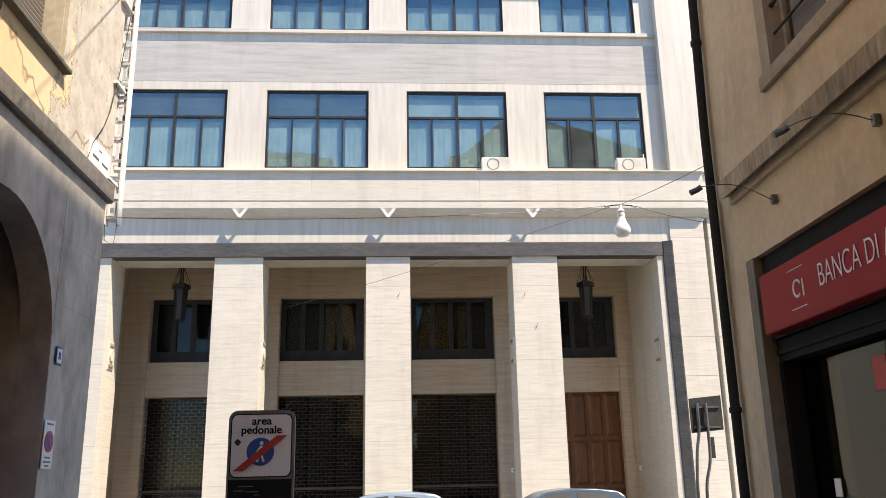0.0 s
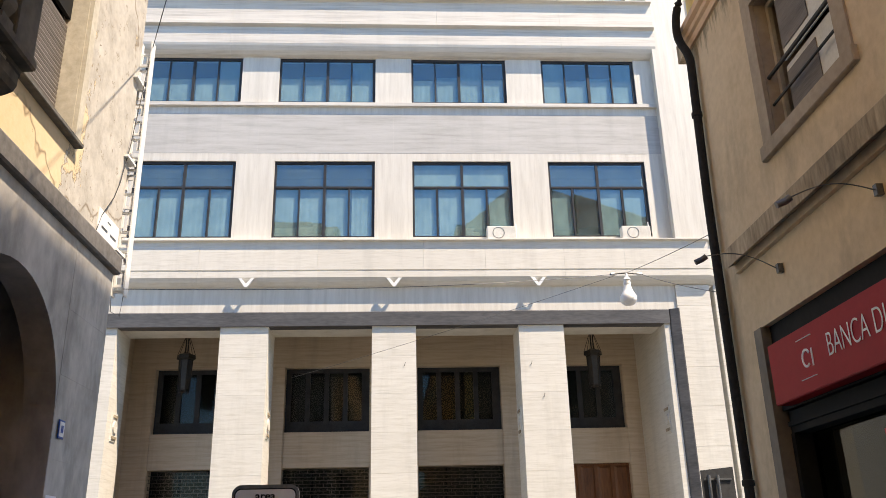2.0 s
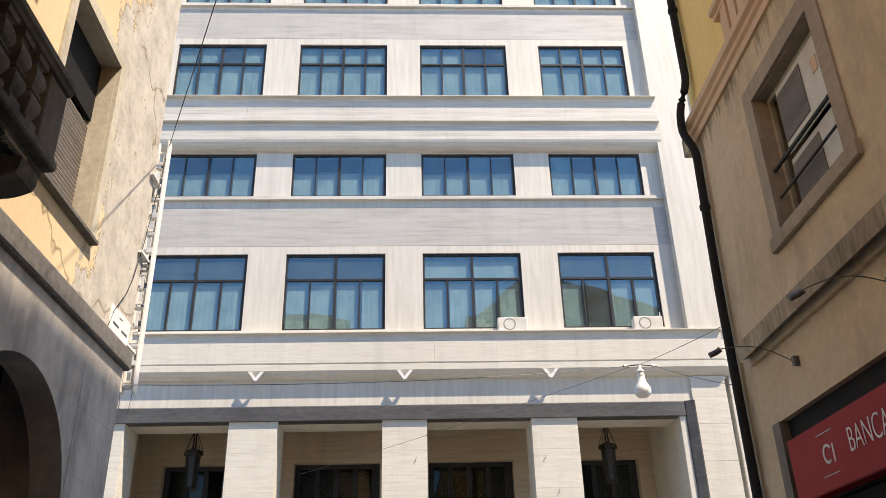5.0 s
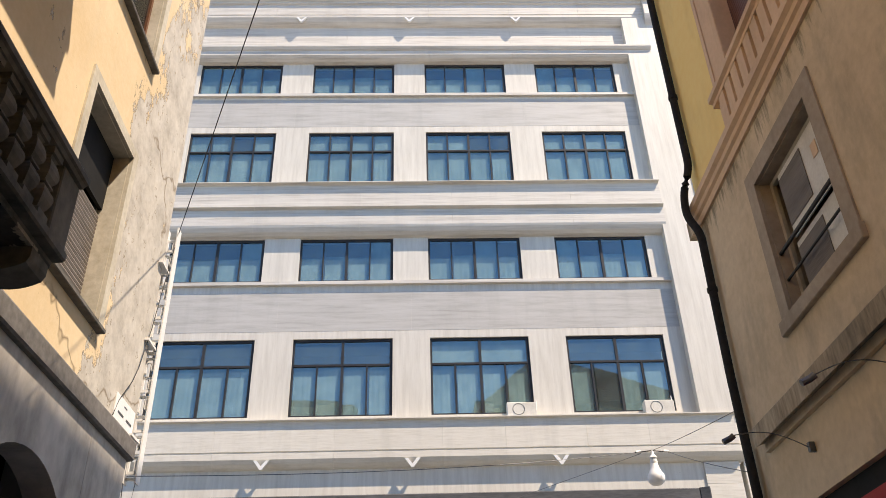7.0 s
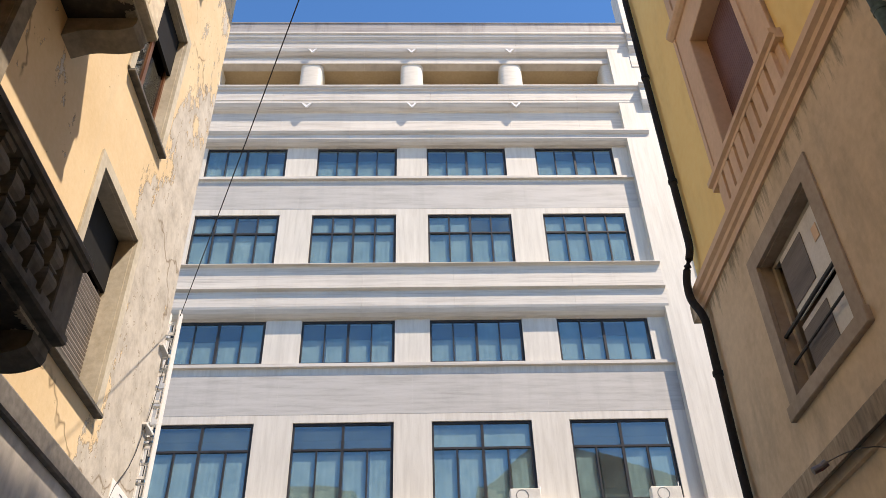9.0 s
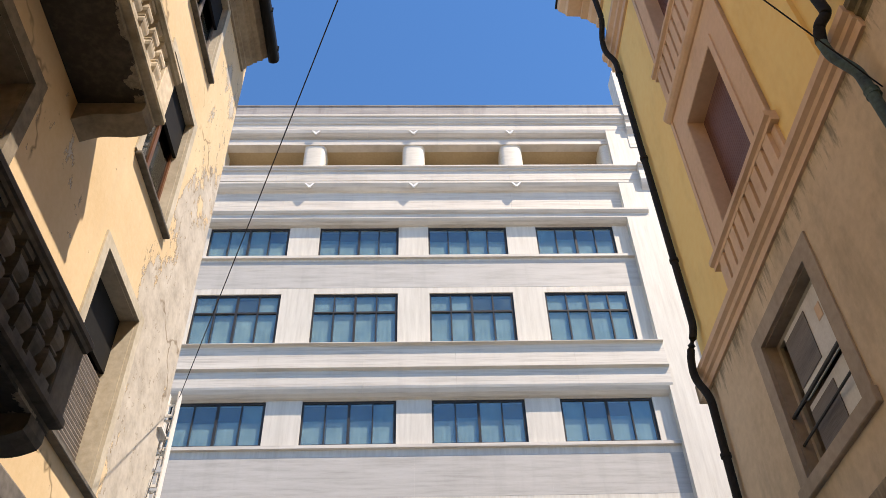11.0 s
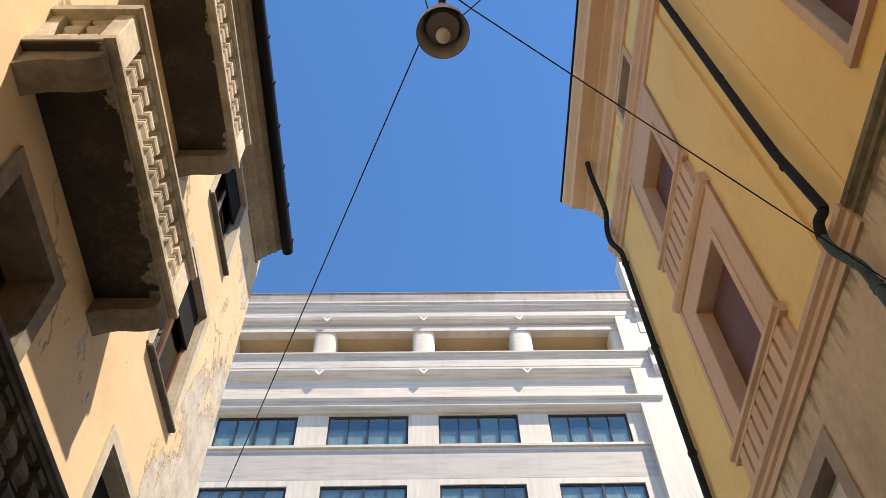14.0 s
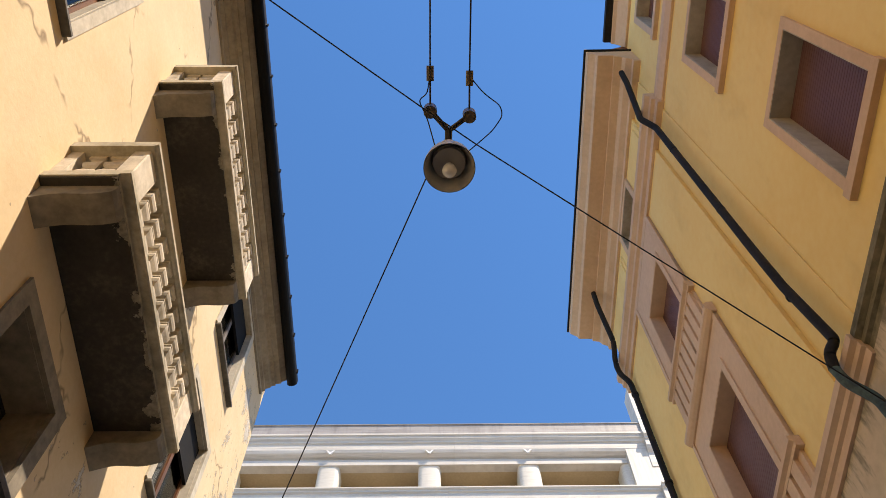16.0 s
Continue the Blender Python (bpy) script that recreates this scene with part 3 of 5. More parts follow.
def office_window(cx, z0, z1, kind):
    """Dark metal window: 'tall' has a transom with two panes over four, 'grid' four over four, 'strip' one row of four."""
    x0, x1 = cx - HALF + 0.004, cx + HALF - 0.004
    yf = D + 0.05
    bm = bmesh.new()
    t = 0.055
    pierced(bm, "y", yf, yf + 0.08, x0, x1, z0, z1, [(x0 + t, x1 - t * 1.5, z0 + t, z1 - t * 1.4)])
    win = part("window", bm, FRAME, office, "dark metal framed office window with pale curtains")
    ztr = z1 - (z1 - z0) * (0.345 if kind == "tall" else 0.36)
    q = (x1 - x0) / 4
    if kind == "strip":
        for i in (1, 2, 3):
            w = 0.038 if i == 2 else 0.018
            boxpart("mullion", (x0 + q * i - w, x0 + q * i + w, yf - 0.012, yf + 0.075, z0 + t, z1 - t * 1.4), FRAME, win)
        cells = [(x0 + q * i, x0 + q * (i + 1), z0, z1) for i in range(4)]
    else:
        boxpart("transom", (x0 + t, x1 - t * 1.5, yf - 0.012, yf + 0.075, ztr - 0.03, ztr + 0.03), FRAME, win)
        for i in (1, 2, 3):
            w = 0.038 if i == 2 else 0.022
            top = z1 - t * 1.4 if kind == "grid" or i == 2 else ztr - 0.03
            off = random.uniform(-0.06, 0.06) if kind == "tall" and i != 2 else 0
            for a, b in ((z0 + t, ztr - 0.03), (ztr + 0.03, top)):
                if b > a:
                    boxpart("mullion", (x0 + q * i - w + off, x0 + q * i + w + off, yf - 0.008, yf + 0.075, a, b), FRAME, win)
        cells = [(x0 + q * i, x0 + q * (i + 1), z0, ztr) for i in range(4)]
        if kind == "grid":
            cells += [(x0 + q * i, x0 + q * (i + 1), ztr, z1) for i in range(4)]
        else:
            cells += [(x0 + 2 * q * i, x0 + 2 * q * (i + 1), ztr, z1) for i in range(2)]
    for a, b, c, d in cells:
        tilt = random.uniform(-0.004, 0.004)
        bm = bmesh.new()
        vs = box(bm, a + 0.01, b - 0.01, yf + 0.03, yf + 0.036, c + 0.01, d - 0.01)
        for v in vs:
            v.co.y += tilt * (v.co.z - c)
        pane = part("pane", bm, PANE, win)
        pane.visible_shadow = False
    lower = [c for c in cells if c[2] == z0]
    for a, b, c, d in lower + [q for q in cells if q[2] != z0 and random.random() < (0.75 if kind == "grid" else 0.3)]:
        if random.random() < 0.06 and kind != "strip":
            continue
        top = d - 0.02 if kind != "strip" else c + (d - c) * random.choice((0.55, 0.58, 0.62, 0.97))
        bm = bmesh.new()
        n = 14
        ph = random.uniform(0, 6)
        g = random.uniform(0.0, 0.05)
        prev = None
        for k in range(n + 1):
            u = a + 0.02 + g + (b - a - 0.04 - g) * k / n
            yy = yf + 0.085 + 0.004 * math.sin(ph + k * 1.9) + random.uniform(-0.002, 0.002)
            cur = [bm.verts.new((u, yy, c + 0.02)), bm.verts.new((u, yy, top)), bm.verts.new((u, yy + 0.004, top)), bm.verts.new((u, yy + 0.004, c + 0.02))]
            if prev:
                for i in range(4):
                    bm.faces.new((prev[i], prev[(i + 1) % 4], cur[(i + 1) % 4], cur[i]))
            prev = cur
        part("curtain", bm, CLOTH, win, smooth=True)


for (z0, z1), kind in zip(STOREYS, ("tall", "strip", "grid", "strip")):
    for c in BAYS:
        office_window(c, z0, z1, kind)
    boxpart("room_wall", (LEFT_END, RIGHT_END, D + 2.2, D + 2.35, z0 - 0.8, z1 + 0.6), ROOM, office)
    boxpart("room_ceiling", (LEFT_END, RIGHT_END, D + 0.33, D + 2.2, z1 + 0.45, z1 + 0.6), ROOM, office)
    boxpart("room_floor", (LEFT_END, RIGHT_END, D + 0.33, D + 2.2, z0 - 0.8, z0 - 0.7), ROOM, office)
boxpart("back_wall", (LEFT_END - 4, 15, D + 14, D + 14.3, 0, 30.5), UPRIGHT, office)
boxpart("side_wall", (LEFT_END - 4.3, LEFT_END - 4.0, D - 0.28, D + 14.46, 0, 30.32), UPRIGHT, office)

# ---- portico ----
# grey frame round the opening
bm = bmesh.new()
sweep(bm, [(D - 0.10, 7.52), (D + 0.30, 7.52), (D + 0.30, 7.92), (D - 0.06, 7.92), (D - 0.10, 7.89)], "x", -8.6, 7.219)
part("portico_frame", bm, SLATE, office, "grey marble frame round the portico")
bm = bmesh.new()
prof = [(7.22, D + 0.30), (7.22, D - 0.04), (7.25, D - 0.10), (7.46, D - 0.18), (7.49, D - 0.18), (7.49, D + 0.30)]
a = [bm.verts.new((x, y, 0.0)) for x, y in prof]
b = [bm.verts.new((x, y, 7.92)) for x, y in prof]
for i in range(6):
    bm.faces.new((a[i], a[(i + 1) % 6], b[(i + 1) % 6], b[i]))
bm.faces.new(a)
bm.faces.new(b)
part("portico_frame", bm, SLATE, office, "grey marble frame round the portico")
# front wall right of the frame, in courses, with an upright groove
GROOVE = 8.45
boxpart("portico_jamb", (7.06, 7.219, D - 0.05, D + 0.309, 0.0, 7.52), CREAM, office)
for x0, x1 in ((7.49, GROOVE), (GROOVE + 0.12, 8.80)):
    zz = [0.0, 1.00, 2.03, 3.13, 4.22, 5.26, 6.31, 7.30, 8.03, 8.62]
    for z0, z1 in zip(zz, zz[1:]):
        boxpart("slab", (x0 + 0.002, x1 - 0.002, D - 0.05, D + 0.3, z0 + 0.003, z1 - 0.003), CREAM, office)
# piers of the portico in courses
for x0, x1 in ((-9.3, -7.62), (-4.93, -3.66), (-0.91, 0.27), (3.05, 4.28)):
    zz = [0.0, 0.75, 1.64, 2.66, 3.68, 4.70, 5.70, 6.70, 7.52]
    for z0, z1 in zip(zz, zz[1:]):
        boxpart("pier_block", (x0, x1, D - 0.03, D + 1.10, z0 + 0.0015, z1 - 0.0015), CREAM, office)
bm = bmesh.new()
box(bm, -9.0, 7.05, D + 0.31, D + 1.10, 7.52, 8.43)
part("portico_beam", bm, CREAM, office)
boxpart("portico_end", (7.062, 7.5, D + 0.31, D + 3.0, 0.0, 8.43), CREAM, office)
boxpart("portico_end", (-9.6, -8.1, D + 1.12, D + 3.0, 0.0, 8.43), SAND, office)
boxpart("portico_ceiling", (-9.6, 7.6, D + 1.1, D + 3.4, 8.08, 8.33), TAN, office)
BACK = D + 3.0
BACKBAYS = [-6.12, -2.32, 1.61, 5.34]
bm = bmesh.new()
holes = []
for c in BACKBAYS:
    holes += [(c - 1.25, c + 1.25, 5.15, 7.06), (c - 1.25, c + 1.25, 0.06, 4.14)]
pierced(bm, "y", BACK, BACK + 0.4, -9.6, 7.6, 0.0, 8.33, holes)
part("portico_wall", bm, SAND, office)
for c in BACKBAYS:
    for s in (-1, 1):
        boxpart("wall_strip", tuple(sorted((c + s * 1.26, c + s * 1.52))) + (BACK - 0.05, BACK + 0.01, 0.06, 7.08), SAND, office)
    for z0, z1 in ((4.15, 5.14),):
        boxpart("wall_panel", (c - 1.245, c + 1.245, BACK + 0.04, BACK + 0.10, z0, z1), SAND, office)
    bm = bmesh.new()
    yb = BACK + 0.22
    bays = [(c - 1.09 + 0.56 * k, c - 1.09 + 0.56 * k + 0.42, 5.49, 6.93) for k in range(4)]
    pierced(bm, "y", yb, yb + 0.06, c - 1.248, c + 1.248, 5.152, 7.058, bays)
    win = part("window", bm, FRAME, office, "black framed mezzanine window in the portico wall")
    boxpart("pane", (c - 1.2, c + 1.2, yb + 0.07, yb + 0.076, 5.43, 6.99), SHOPGLASS, win)
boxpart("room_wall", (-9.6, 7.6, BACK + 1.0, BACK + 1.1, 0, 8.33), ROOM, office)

# rolling grilles with a brick-shaped lattice
for c in BACKBAYS[:3]:
    bm = bmesh.new()
    x0, x1, z0, z1 = c - 1.25, c + 1.25, 0.06, 4.14
    yg = BACK + 0.16
    step = 0.098
    nrow = int((z1 - z0) / step)
    for r in range(nrow):
        z = z1 - 0.05 - r * step
        box(bm, x0, x1, yg, yg + 0.02, z - 0.006, z + 0.006)
        x = x0 + (0.13 if r % 2 else 0.02)
        while x < x1:
            box(bm, x - 0.006, x + 0.006, yg + 0.002, yg + 0.018, z - step + 0.006, z - 0.006)
            x += 0.235
    box(bm, x0, x1, yg - 0.02, yg + 0.04, 1.48, 1.55)
    part("rolling_grille", bm, GRILLE, office, "brown-black rolling grille with a brick-shaped lattice")
    boxpart("shop_window", (x0, x1, yg + 0.25, yg + 0.256, z0, z1), SHOPGLASS, office)
    for k in range(1, 3):
        xx = x0 + 2.5 * k / 3
        boxpart("shop_mullion", (xx - 0.04, xx + 0.04, yg + 0.26, yg + 0.32, z0, z1), FRAME, office)

# panelled wooden door
c = BACKBAYS[3]
door = boxpart("door", (c - 1.25, c + 1.25, BACK + 0.20, BACK + 0.26, 0.06, 4.14), WOOD, office, "tall panelled door of stained wood")
cols, rws = 5, 3
for i in range(cols):
    for j in range(rws):
        pw, ph = 2.5 / cols, 4.08 / rws
        x0, z0 = c - 1.25 + i * pw, 0.06 + j * ph
        bm = bmesh.new()
        a = [bm.verts.new((x0 + dx, BACK + 0.198, z0 + dz)) for dx, dz in ((0.05, 0.06), (pw - 0.05, 0.06), (pw - 0.05, ph - 0.06), (0.05, ph - 0.06))]
        b = [bm.verts.new((x0 + dx, BACK + 0.150, z0 + dz)) for dx, dz in ((0.11, 0.13), (pw - 0.11, 0.13), (pw - 0.11, ph - 0.13), (0.11, ph - 0.13))]
        for k in range(4):
            bm.faces.new((a[k], a[(k + 1) % 4], b[(k + 1) % 4], b[k]))
        bm.faces.new(b)
        bm.faces.new(a[::-1])
        part("door_panel", bm, WOOD, door)


# ---- the yellow house with balconies ----
A = -3.475
TOP_L = 15.39
house = thing("balcony_house", (A, 4, 0), "old house with peeling yellow limewash, balconies and a marble-clad ground floor", "house")


WINS = [(6.45, 7.72, 5.74, 7.93), (6.42, 7.70, 9.37, 11.55), (6.40, 7.76, 12.84, 14.86)]
NEAR = [(0.15, 1.29, 5.94, 7.93), (0.15, 1.29, 9.44, 11.50), (0.15, 1.29, 12.88, 14.86)]
DOORS = [(3.19, 4.27, 5.09, 7.79), (3.19, 4.27, 8.57, 11.05), (3.19, 4.27, 11.92, 14.35)]
bm = bmesh.new()
pierced(bm, "x", A, A - 0.50, -44, 9.37, 5.08, TOP_L + 0.1, WINS + NEAR + DOORS)
part("wall", bm, PEELING, house, "peeling yellow limewash wall with bare grey plaster")
boxpart("inner_wall", (A - 3.2, A - 3.0, -44, 8.8, 0, TOP_L), ROOM, house)
boxpart("end_wall", (A - 4, A - 0.51, 8.97, 9.365, 5.08, TOP_L), PEELING, house)
boxpart("end_wall", (A - 4, A - 0.32, 8.90, 9.28, 0, 4.849), MARBLE, house)
for z in (5.0, 8.5, 11.9, 15.2):
    boxpart("inner_floor", (A - 3.0, A - 0.51, -44, 8.6, z - 0.1, z), ROOM, house)

# ground floor with the arched opening
CY, CZ, RAD = 7.0, 3.0, 1.20
bm = bmesh.new()
steps = 24
ys = [CY - RAD * math.cos(math.pi * k / steps) for k in range(steps + 1)]
tops = [CZ + RAD * math.sin(math.pi * k / steps) for k in range(steps + 1)]
for x0, x1 in ((A - 0.30, A),):
    box(bm, x0, x1, -44, CY - RAD, 0, 4.849)
    box(bm, x0, x1, CY + RAD, 9.30, 0, 4.849)
    for k in range(steps):
        v = []
        for x in (x0, x1):
            v.append([bm.verts.new(p) for p in ((x, ys[k], tops[k]), (x, ys[k + 1], tops[k + 1]), (x, ys[k + 1], 4.849), (x, ys[k], 4.849))])
        bm.faces.new(v[0])
        bm.faces.new(v[1])
        for i in (0, 2):
            bm.faces.new((v[0][i], v[0][(i + 1) % 4], v[1][(i + 1) % 4], v[1][i]))
part("ground_wall", bm, MARBLE, house, "grey weathered marble cladding round an arch")
# slabs of the cladding between arch and corner
zs = [0.0, 1.24, 2.02, 2.66, 3.46, 4.12, 4.845]
for i, (z0, z1) in enumerate(zip(zs, zs[1:])):
    cut = (9.30, 8.86, 9.30, 8.64, 9.30, 8.97)[i]
    spans = [(CY + RAD + 0.006, cut), (cut, 9.30)] if cut < 9.2 else [(CY + RAD + 0.006, cut)]
    for y0, y1 in spans:
        boxpart("slab", (A - 0.02, A + 0.003, y0 + 0.0015, y1 - 0.0015, z0 + 0.0015, z1 - 0.0015), MARBLE, house)
# flat black sheet in place of the recess's own shade
boxpart("arch_back", (A - 0.9, A - 0.8, 5.2, 8.45, 0, 4.6), BLACK, house, "black sheet painting the shade behind the arch")
boxpart("arch_side", (A - 0.8, A - 0.30, 8.21, 8.45, 0, 4.6), MARBLE, house)
bm = bmesh.new()
sweep(bm, [(A - 0.42, 4.85), (A + 0.05, 4.85), (A + 0.07, 4.87), (A + 0.07, 5.05), (A + 0.05, 5.08), (A - 0.42, 5.08)], "y", -44, 9.35)
part("ledge", bm, LEDGE, house, "dark grey stone ledge over the ground floor")


def surround(parent, y0, y1, z0, z1, face, out, w, material, sill=0.10, depth=0.4, liner=None, board=None, thick=0.10, ext=-0.03):
    """A flat band round an opening in a wall of constant x, with plastered reveals; out: the way it stands out."""
    s = 1 if out > 0 else -1
    g = 0.004
    bm = bmesh.new()
    pierced(bm, "x", face + out, face - 0.02 * s, y0 - w, y1 + w, z0 + 0.001, z1 + w, [(y0 + g, y1 - g, z0 + 0.001, z1 - g)])
    fr = part("window_frame", bm, material, parent)
    lo, hi = sorted((face - 0.3 * s, face + out + sill * s))
    bm = bmesh.new()
    box(bm, lo, hi, y0 - w + ext, y1 + w - ext, z0 - thick, z0)
    bmesh.ops.bevel(bm, geom=bm.edges[:], offset=0.008, segments=1, affect="EDGES")
    part("window_sill", bm, board or material, fr)
    lo, hi = sorted((face - depth * s, face - 0.021 * s))
    boxpart("reveal_side", (lo, hi, y0 - 0.01, y0 + 0.012, z0, z1), liner or material, fr)
    boxpart("reveal_side", (lo, hi, y1 - 0.012, y1 + 0.01, z0, z1), liner or material, fr)
    boxpart("reveal_head", (lo, hi, y0 + 0.012, y1 - 0.012, z1 - 0.012, z1 + 0.01), liner or material, fr)
    return fr


for i, (y0, y1, z0, z1) in enumerate(WINS + NEAR):
    fr = surround(house, y0, y1, z0, z1, A, 0.025, 0.13, TRIM_L, 0.06, 0.49, None, SILL, 0.05, 0.04)
    # reveal faces
    xg = A - (0.30, 0.20, 0.18)[i % 3]
    bm = bmesh.new()
    box(bm, xg, xg + 0.05, y0, y0 + 0.06, z0, z1)
    box(bm, xg, xg + 0.05, y1 - 0.06, y1, z0, z1)
    box(bm, xg, xg + 0.05, y0 + 0.06, y1 - 0.06, z0, z0 + 0.07)
    box(bm, xg, xg + 0.05, y0 + 0.06, y1 - 0.06, z1 - 0.07, z1)
    box(bm, xg, xg + 0.05, (y0 + y1) / 2 - 0.04, (y0 + y1) / 2 + 0.04, z0 + 0.07, z1 - 0.07)
    part("casement", bm, WOOD if i in (1, 4) else SHUTTER, fr)
    # added black sheet gives the darkness of the unlit room
    boxpart("dark_shade", (xg - 0.05, xg - 0.03, y0, y1, z0, z1), BLACK, fr, "black sheet standing in for the unlit room behind the window")
    # black block paints the shadow that the lintel throws on the window head
    boxpart("shade_box", (xg + 0.055, xg + 0.10, y0 + 0.013, y1 - 0.013, z0 + (z1 - z0) * 0.66, z1 - 0.013), BLACK, fr, "black block painting the shadow under the lintel")
    if i in (0, 2, 3, 5):
        n = int((z1 - z0) * 0.62 / 0.05)
        bm = bmesh.new()
        for k in range(n):
            z = z0 + 0.02 + k * 0.05
            sweep(bm, [(xg + 0.06, z), (xg + 0.075, z), (xg + 0.082, z + 0.025), (xg + 0.075, z + 0.046), (xg + 0.06, z + 0.046)], "y", y0 + 0.01, y1 - 0.01)
        if i in (0, 3):
            part("roller_blind", bm, SHUTTER, fr, "grey slatted roller blind")
        else:
            bm.free()
    bm = bmesh.new()
    box(bm, xg + 0.015, xg + 0.02, y0 + 0.06, y1 - 0.06, z0 + 0.07, z1 - 0.07)
    part("pane", bm, SHOPGLASS, fr)
for y0, y1, z0, z1 in DOORS:
    bm = bmesh.new()
    w = 0.16
    pierced(bm, "x", A + 0.03, A - 0.02, y0 - w, y1 + w, z0 + 0.001, z1 + w, [(y0 + 0.004, y1 - 0.004, z0 + 0.001, z1 - 0.004)])
    fr = part("door_frame", bm, CONSOLE, house)
    for ya, yb in ((y0 - 0.01, y0 + 0.012), (y1 - 0.012, y1 + 0.01)):
        boxpart("reveal_side", (A - 0.45, A - 0.021, ya, yb, z0, z1), CONSOLE, fr)
    boxpart("reveal_head", (A - 0.45, A - 0.021, y0 + 0.012, y1 - 0.012, z1 - 0.012, z1 + 0.01), CONSOLE, fr)
    bm = bmesh.new()
    for k in range(int((z1 - z0) / 0.06)):
        box(bm, A - 0.42, A - 0.39, y0, y1, z0 + 0.06 * k, z0 + 0.06 * k + 0.052)
    part("shutter", bm, IRON, fr, "dark closed balcony door")


def balcony(y0, y1, zb, stone):
    """Stone balcony on two tapering consoles, with square balusters between corner posts."""
    xo = A + 0.81
    bm = bmesh.new()
    sweep(bm, [(A, zb + 0.30), (xo - 0.16, zb + 0.30), (xo - 0.15, zb + 0.325), (xo - 0.075, zb + 0.33), (xo - 0.06, zb + 0.345), (xo - 0.06, zb + 0.40), (A, zb + 0.40)], "y", y0, y1)
    bmesh.ops.recalc_face_normals(bm, faces=bm.faces)
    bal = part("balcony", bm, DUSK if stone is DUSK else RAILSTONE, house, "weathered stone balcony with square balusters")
    boxpart("soffit", (A + 0.002, xo - 0.155, y0 + 0.015, y1 - 0.015, zb + 0.27, zb + 0.299), FLAKED, bal, "sooty underside painted darker for shade, with pale flaked patches")
    for yc in (y0 + 0.09, y1 - 0.32):
        bm = bmesh.new()
        prof = [(A, zb + 0.269), (A, zb + 0.02)]
        for k in range(13):
            u = k / 12
            prof.append((A + 0.03 + 0.61 * u, zb + 0.03 + 0.13 * u ** 1.3 + 0.042 * math.sin(u * math.pi * 1.8) * (1 - 0.3 * u)))
        prof += [(A + 0.66, zb + 0.19), (A + 0.66, zb + 0.269)]
        sweep(bm, prof, "y", yc, yc + 0.28)
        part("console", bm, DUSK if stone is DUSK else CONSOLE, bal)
    for yc in (y0, y1 - 0.34):
        bm = bmesh.new()
        box(bm, xo - 0.24, xo - 0.075, yc + 0.02, yc + 0.32, zb + 0.40, zb + 0.97)
        bmesh.ops.bevel(bm, geom=bm.edges[:], offset=0.01, segments=1, affect="EDGES")
        part("corner_post", bm, stone, bal)
    for yc in (y0 + 0.03, y1 - 0.27):
        bm = bmesh.new()
        box(bm, A + 0.002, A + 0.12, yc, yc + 0.24, zb + 0.40, zb + 0.97)
        part("wall_post", bm, stone, bal)
    prof = [(0.112, 0.0), (0.112, 0.05), (0.085, 0.055), (0.068, 0.075), (0.088, 0.105), (0.112, 0.15), (0.120, 0.19), (0.108, 0.225), (0.080, 0.25), (0.072, 0.262), (0.095, 0.268),
            (0.095, 0.282), (0.072, 0.288), (0.080, 0.30), (0.108, 0.33), (0.120, 0.37), (0.112, 0.41), (0.088, 0.455), (0.068, 0.475), (0.085, 0.495), (0.112, 0.50), (0.112, 0.55)]
    n = 9
    spots = [(xo - 0.145, y0 + 0.33 + (y1 - y0 - 0.67) * (k + 0.5) / n) for k in range(n)]
    for yc in (y0 + 0.15, y1 - 0.15):
        spots += [(A + 0.25, yc), (A + 0.44, yc)]
    for x, y in spots:
        bm = bmesh.new()
        lathe(bm, [(r, zb + 0.40 + z * 1.036) for r, z in prof], x, y, 4, math.pi / 4)
        part("baluster", bm, stone, bal)
    rp = [(xo - 0.25, zb + 0.97), (xo - 0.05, zb + 0.97), (xo - 0.035, zb + 0.995), (xo - 0.015, zb + 1.005), (xo - 0.015, zb + 1.05), (xo - 0.03, zb + 1.08), (xo - 0.25, zb + 1.08)]
    bm = bmesh.new()
    sweep(bm, rp, "y", y0 - 0.03, y1 - 0.02)
    part("handrail", bm, DUSK if stone is DUSK else RAILSTONE, bal)
    for ya in (y0 - 0.03, y1 - 0.29):
        bm = bmesh.new()
        box(bm, A, xo - 0.252, ya, ya + 0.27, zb + 0.97, zb + 1.08)
        part("handrail", bm, DUSK if stone is DUSK else RAILSTONE, bal)


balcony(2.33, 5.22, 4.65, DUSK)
balcony(2.33, 5.27, 8.16, BALC)
balcony(2.38, 5.37, 11.51, BALC)

# eaves
bm = bmesh.new()
sweep(bm, [(A - 0.4, 14.96), (A + 0.04, 14.96), (A + 0.04, 15.04), (A + 0.09, 15.06), (A + 0.09, 15.13), (A + 0.17, 15.17), (A + 0.20, 15.23), (A + 0.26, 15.24), (A + 0.26, 15.29), (A + 0.36, 15.31), (A + 0.36, 15.36), (A + 0.45, 15.42), (A + 0.45, 15.52), (A - 0.4, 15.52)], "y", -44, 9.12)
part("cornice", bm, CORNICE_L, house, "moulded brown cornice")
bm = bmesh.new()
pr = [(A + 0.46, 15.38)] + [(A + 0.56 + 0.10 * math.cos(math.pi + math.pi * k / 8), 15.38 + 0.10 * math.sin(math.pi + math.pi * k / 8) - 0.02) for k in range(9)] + [(A + 0.66, 15.46), (A + 0.46, 15.46)]
sweep(bm, pr, "y", -44, 9.15)
gutter = part("gutter", bm, BLACKMETAL, house, "black metal gutter")
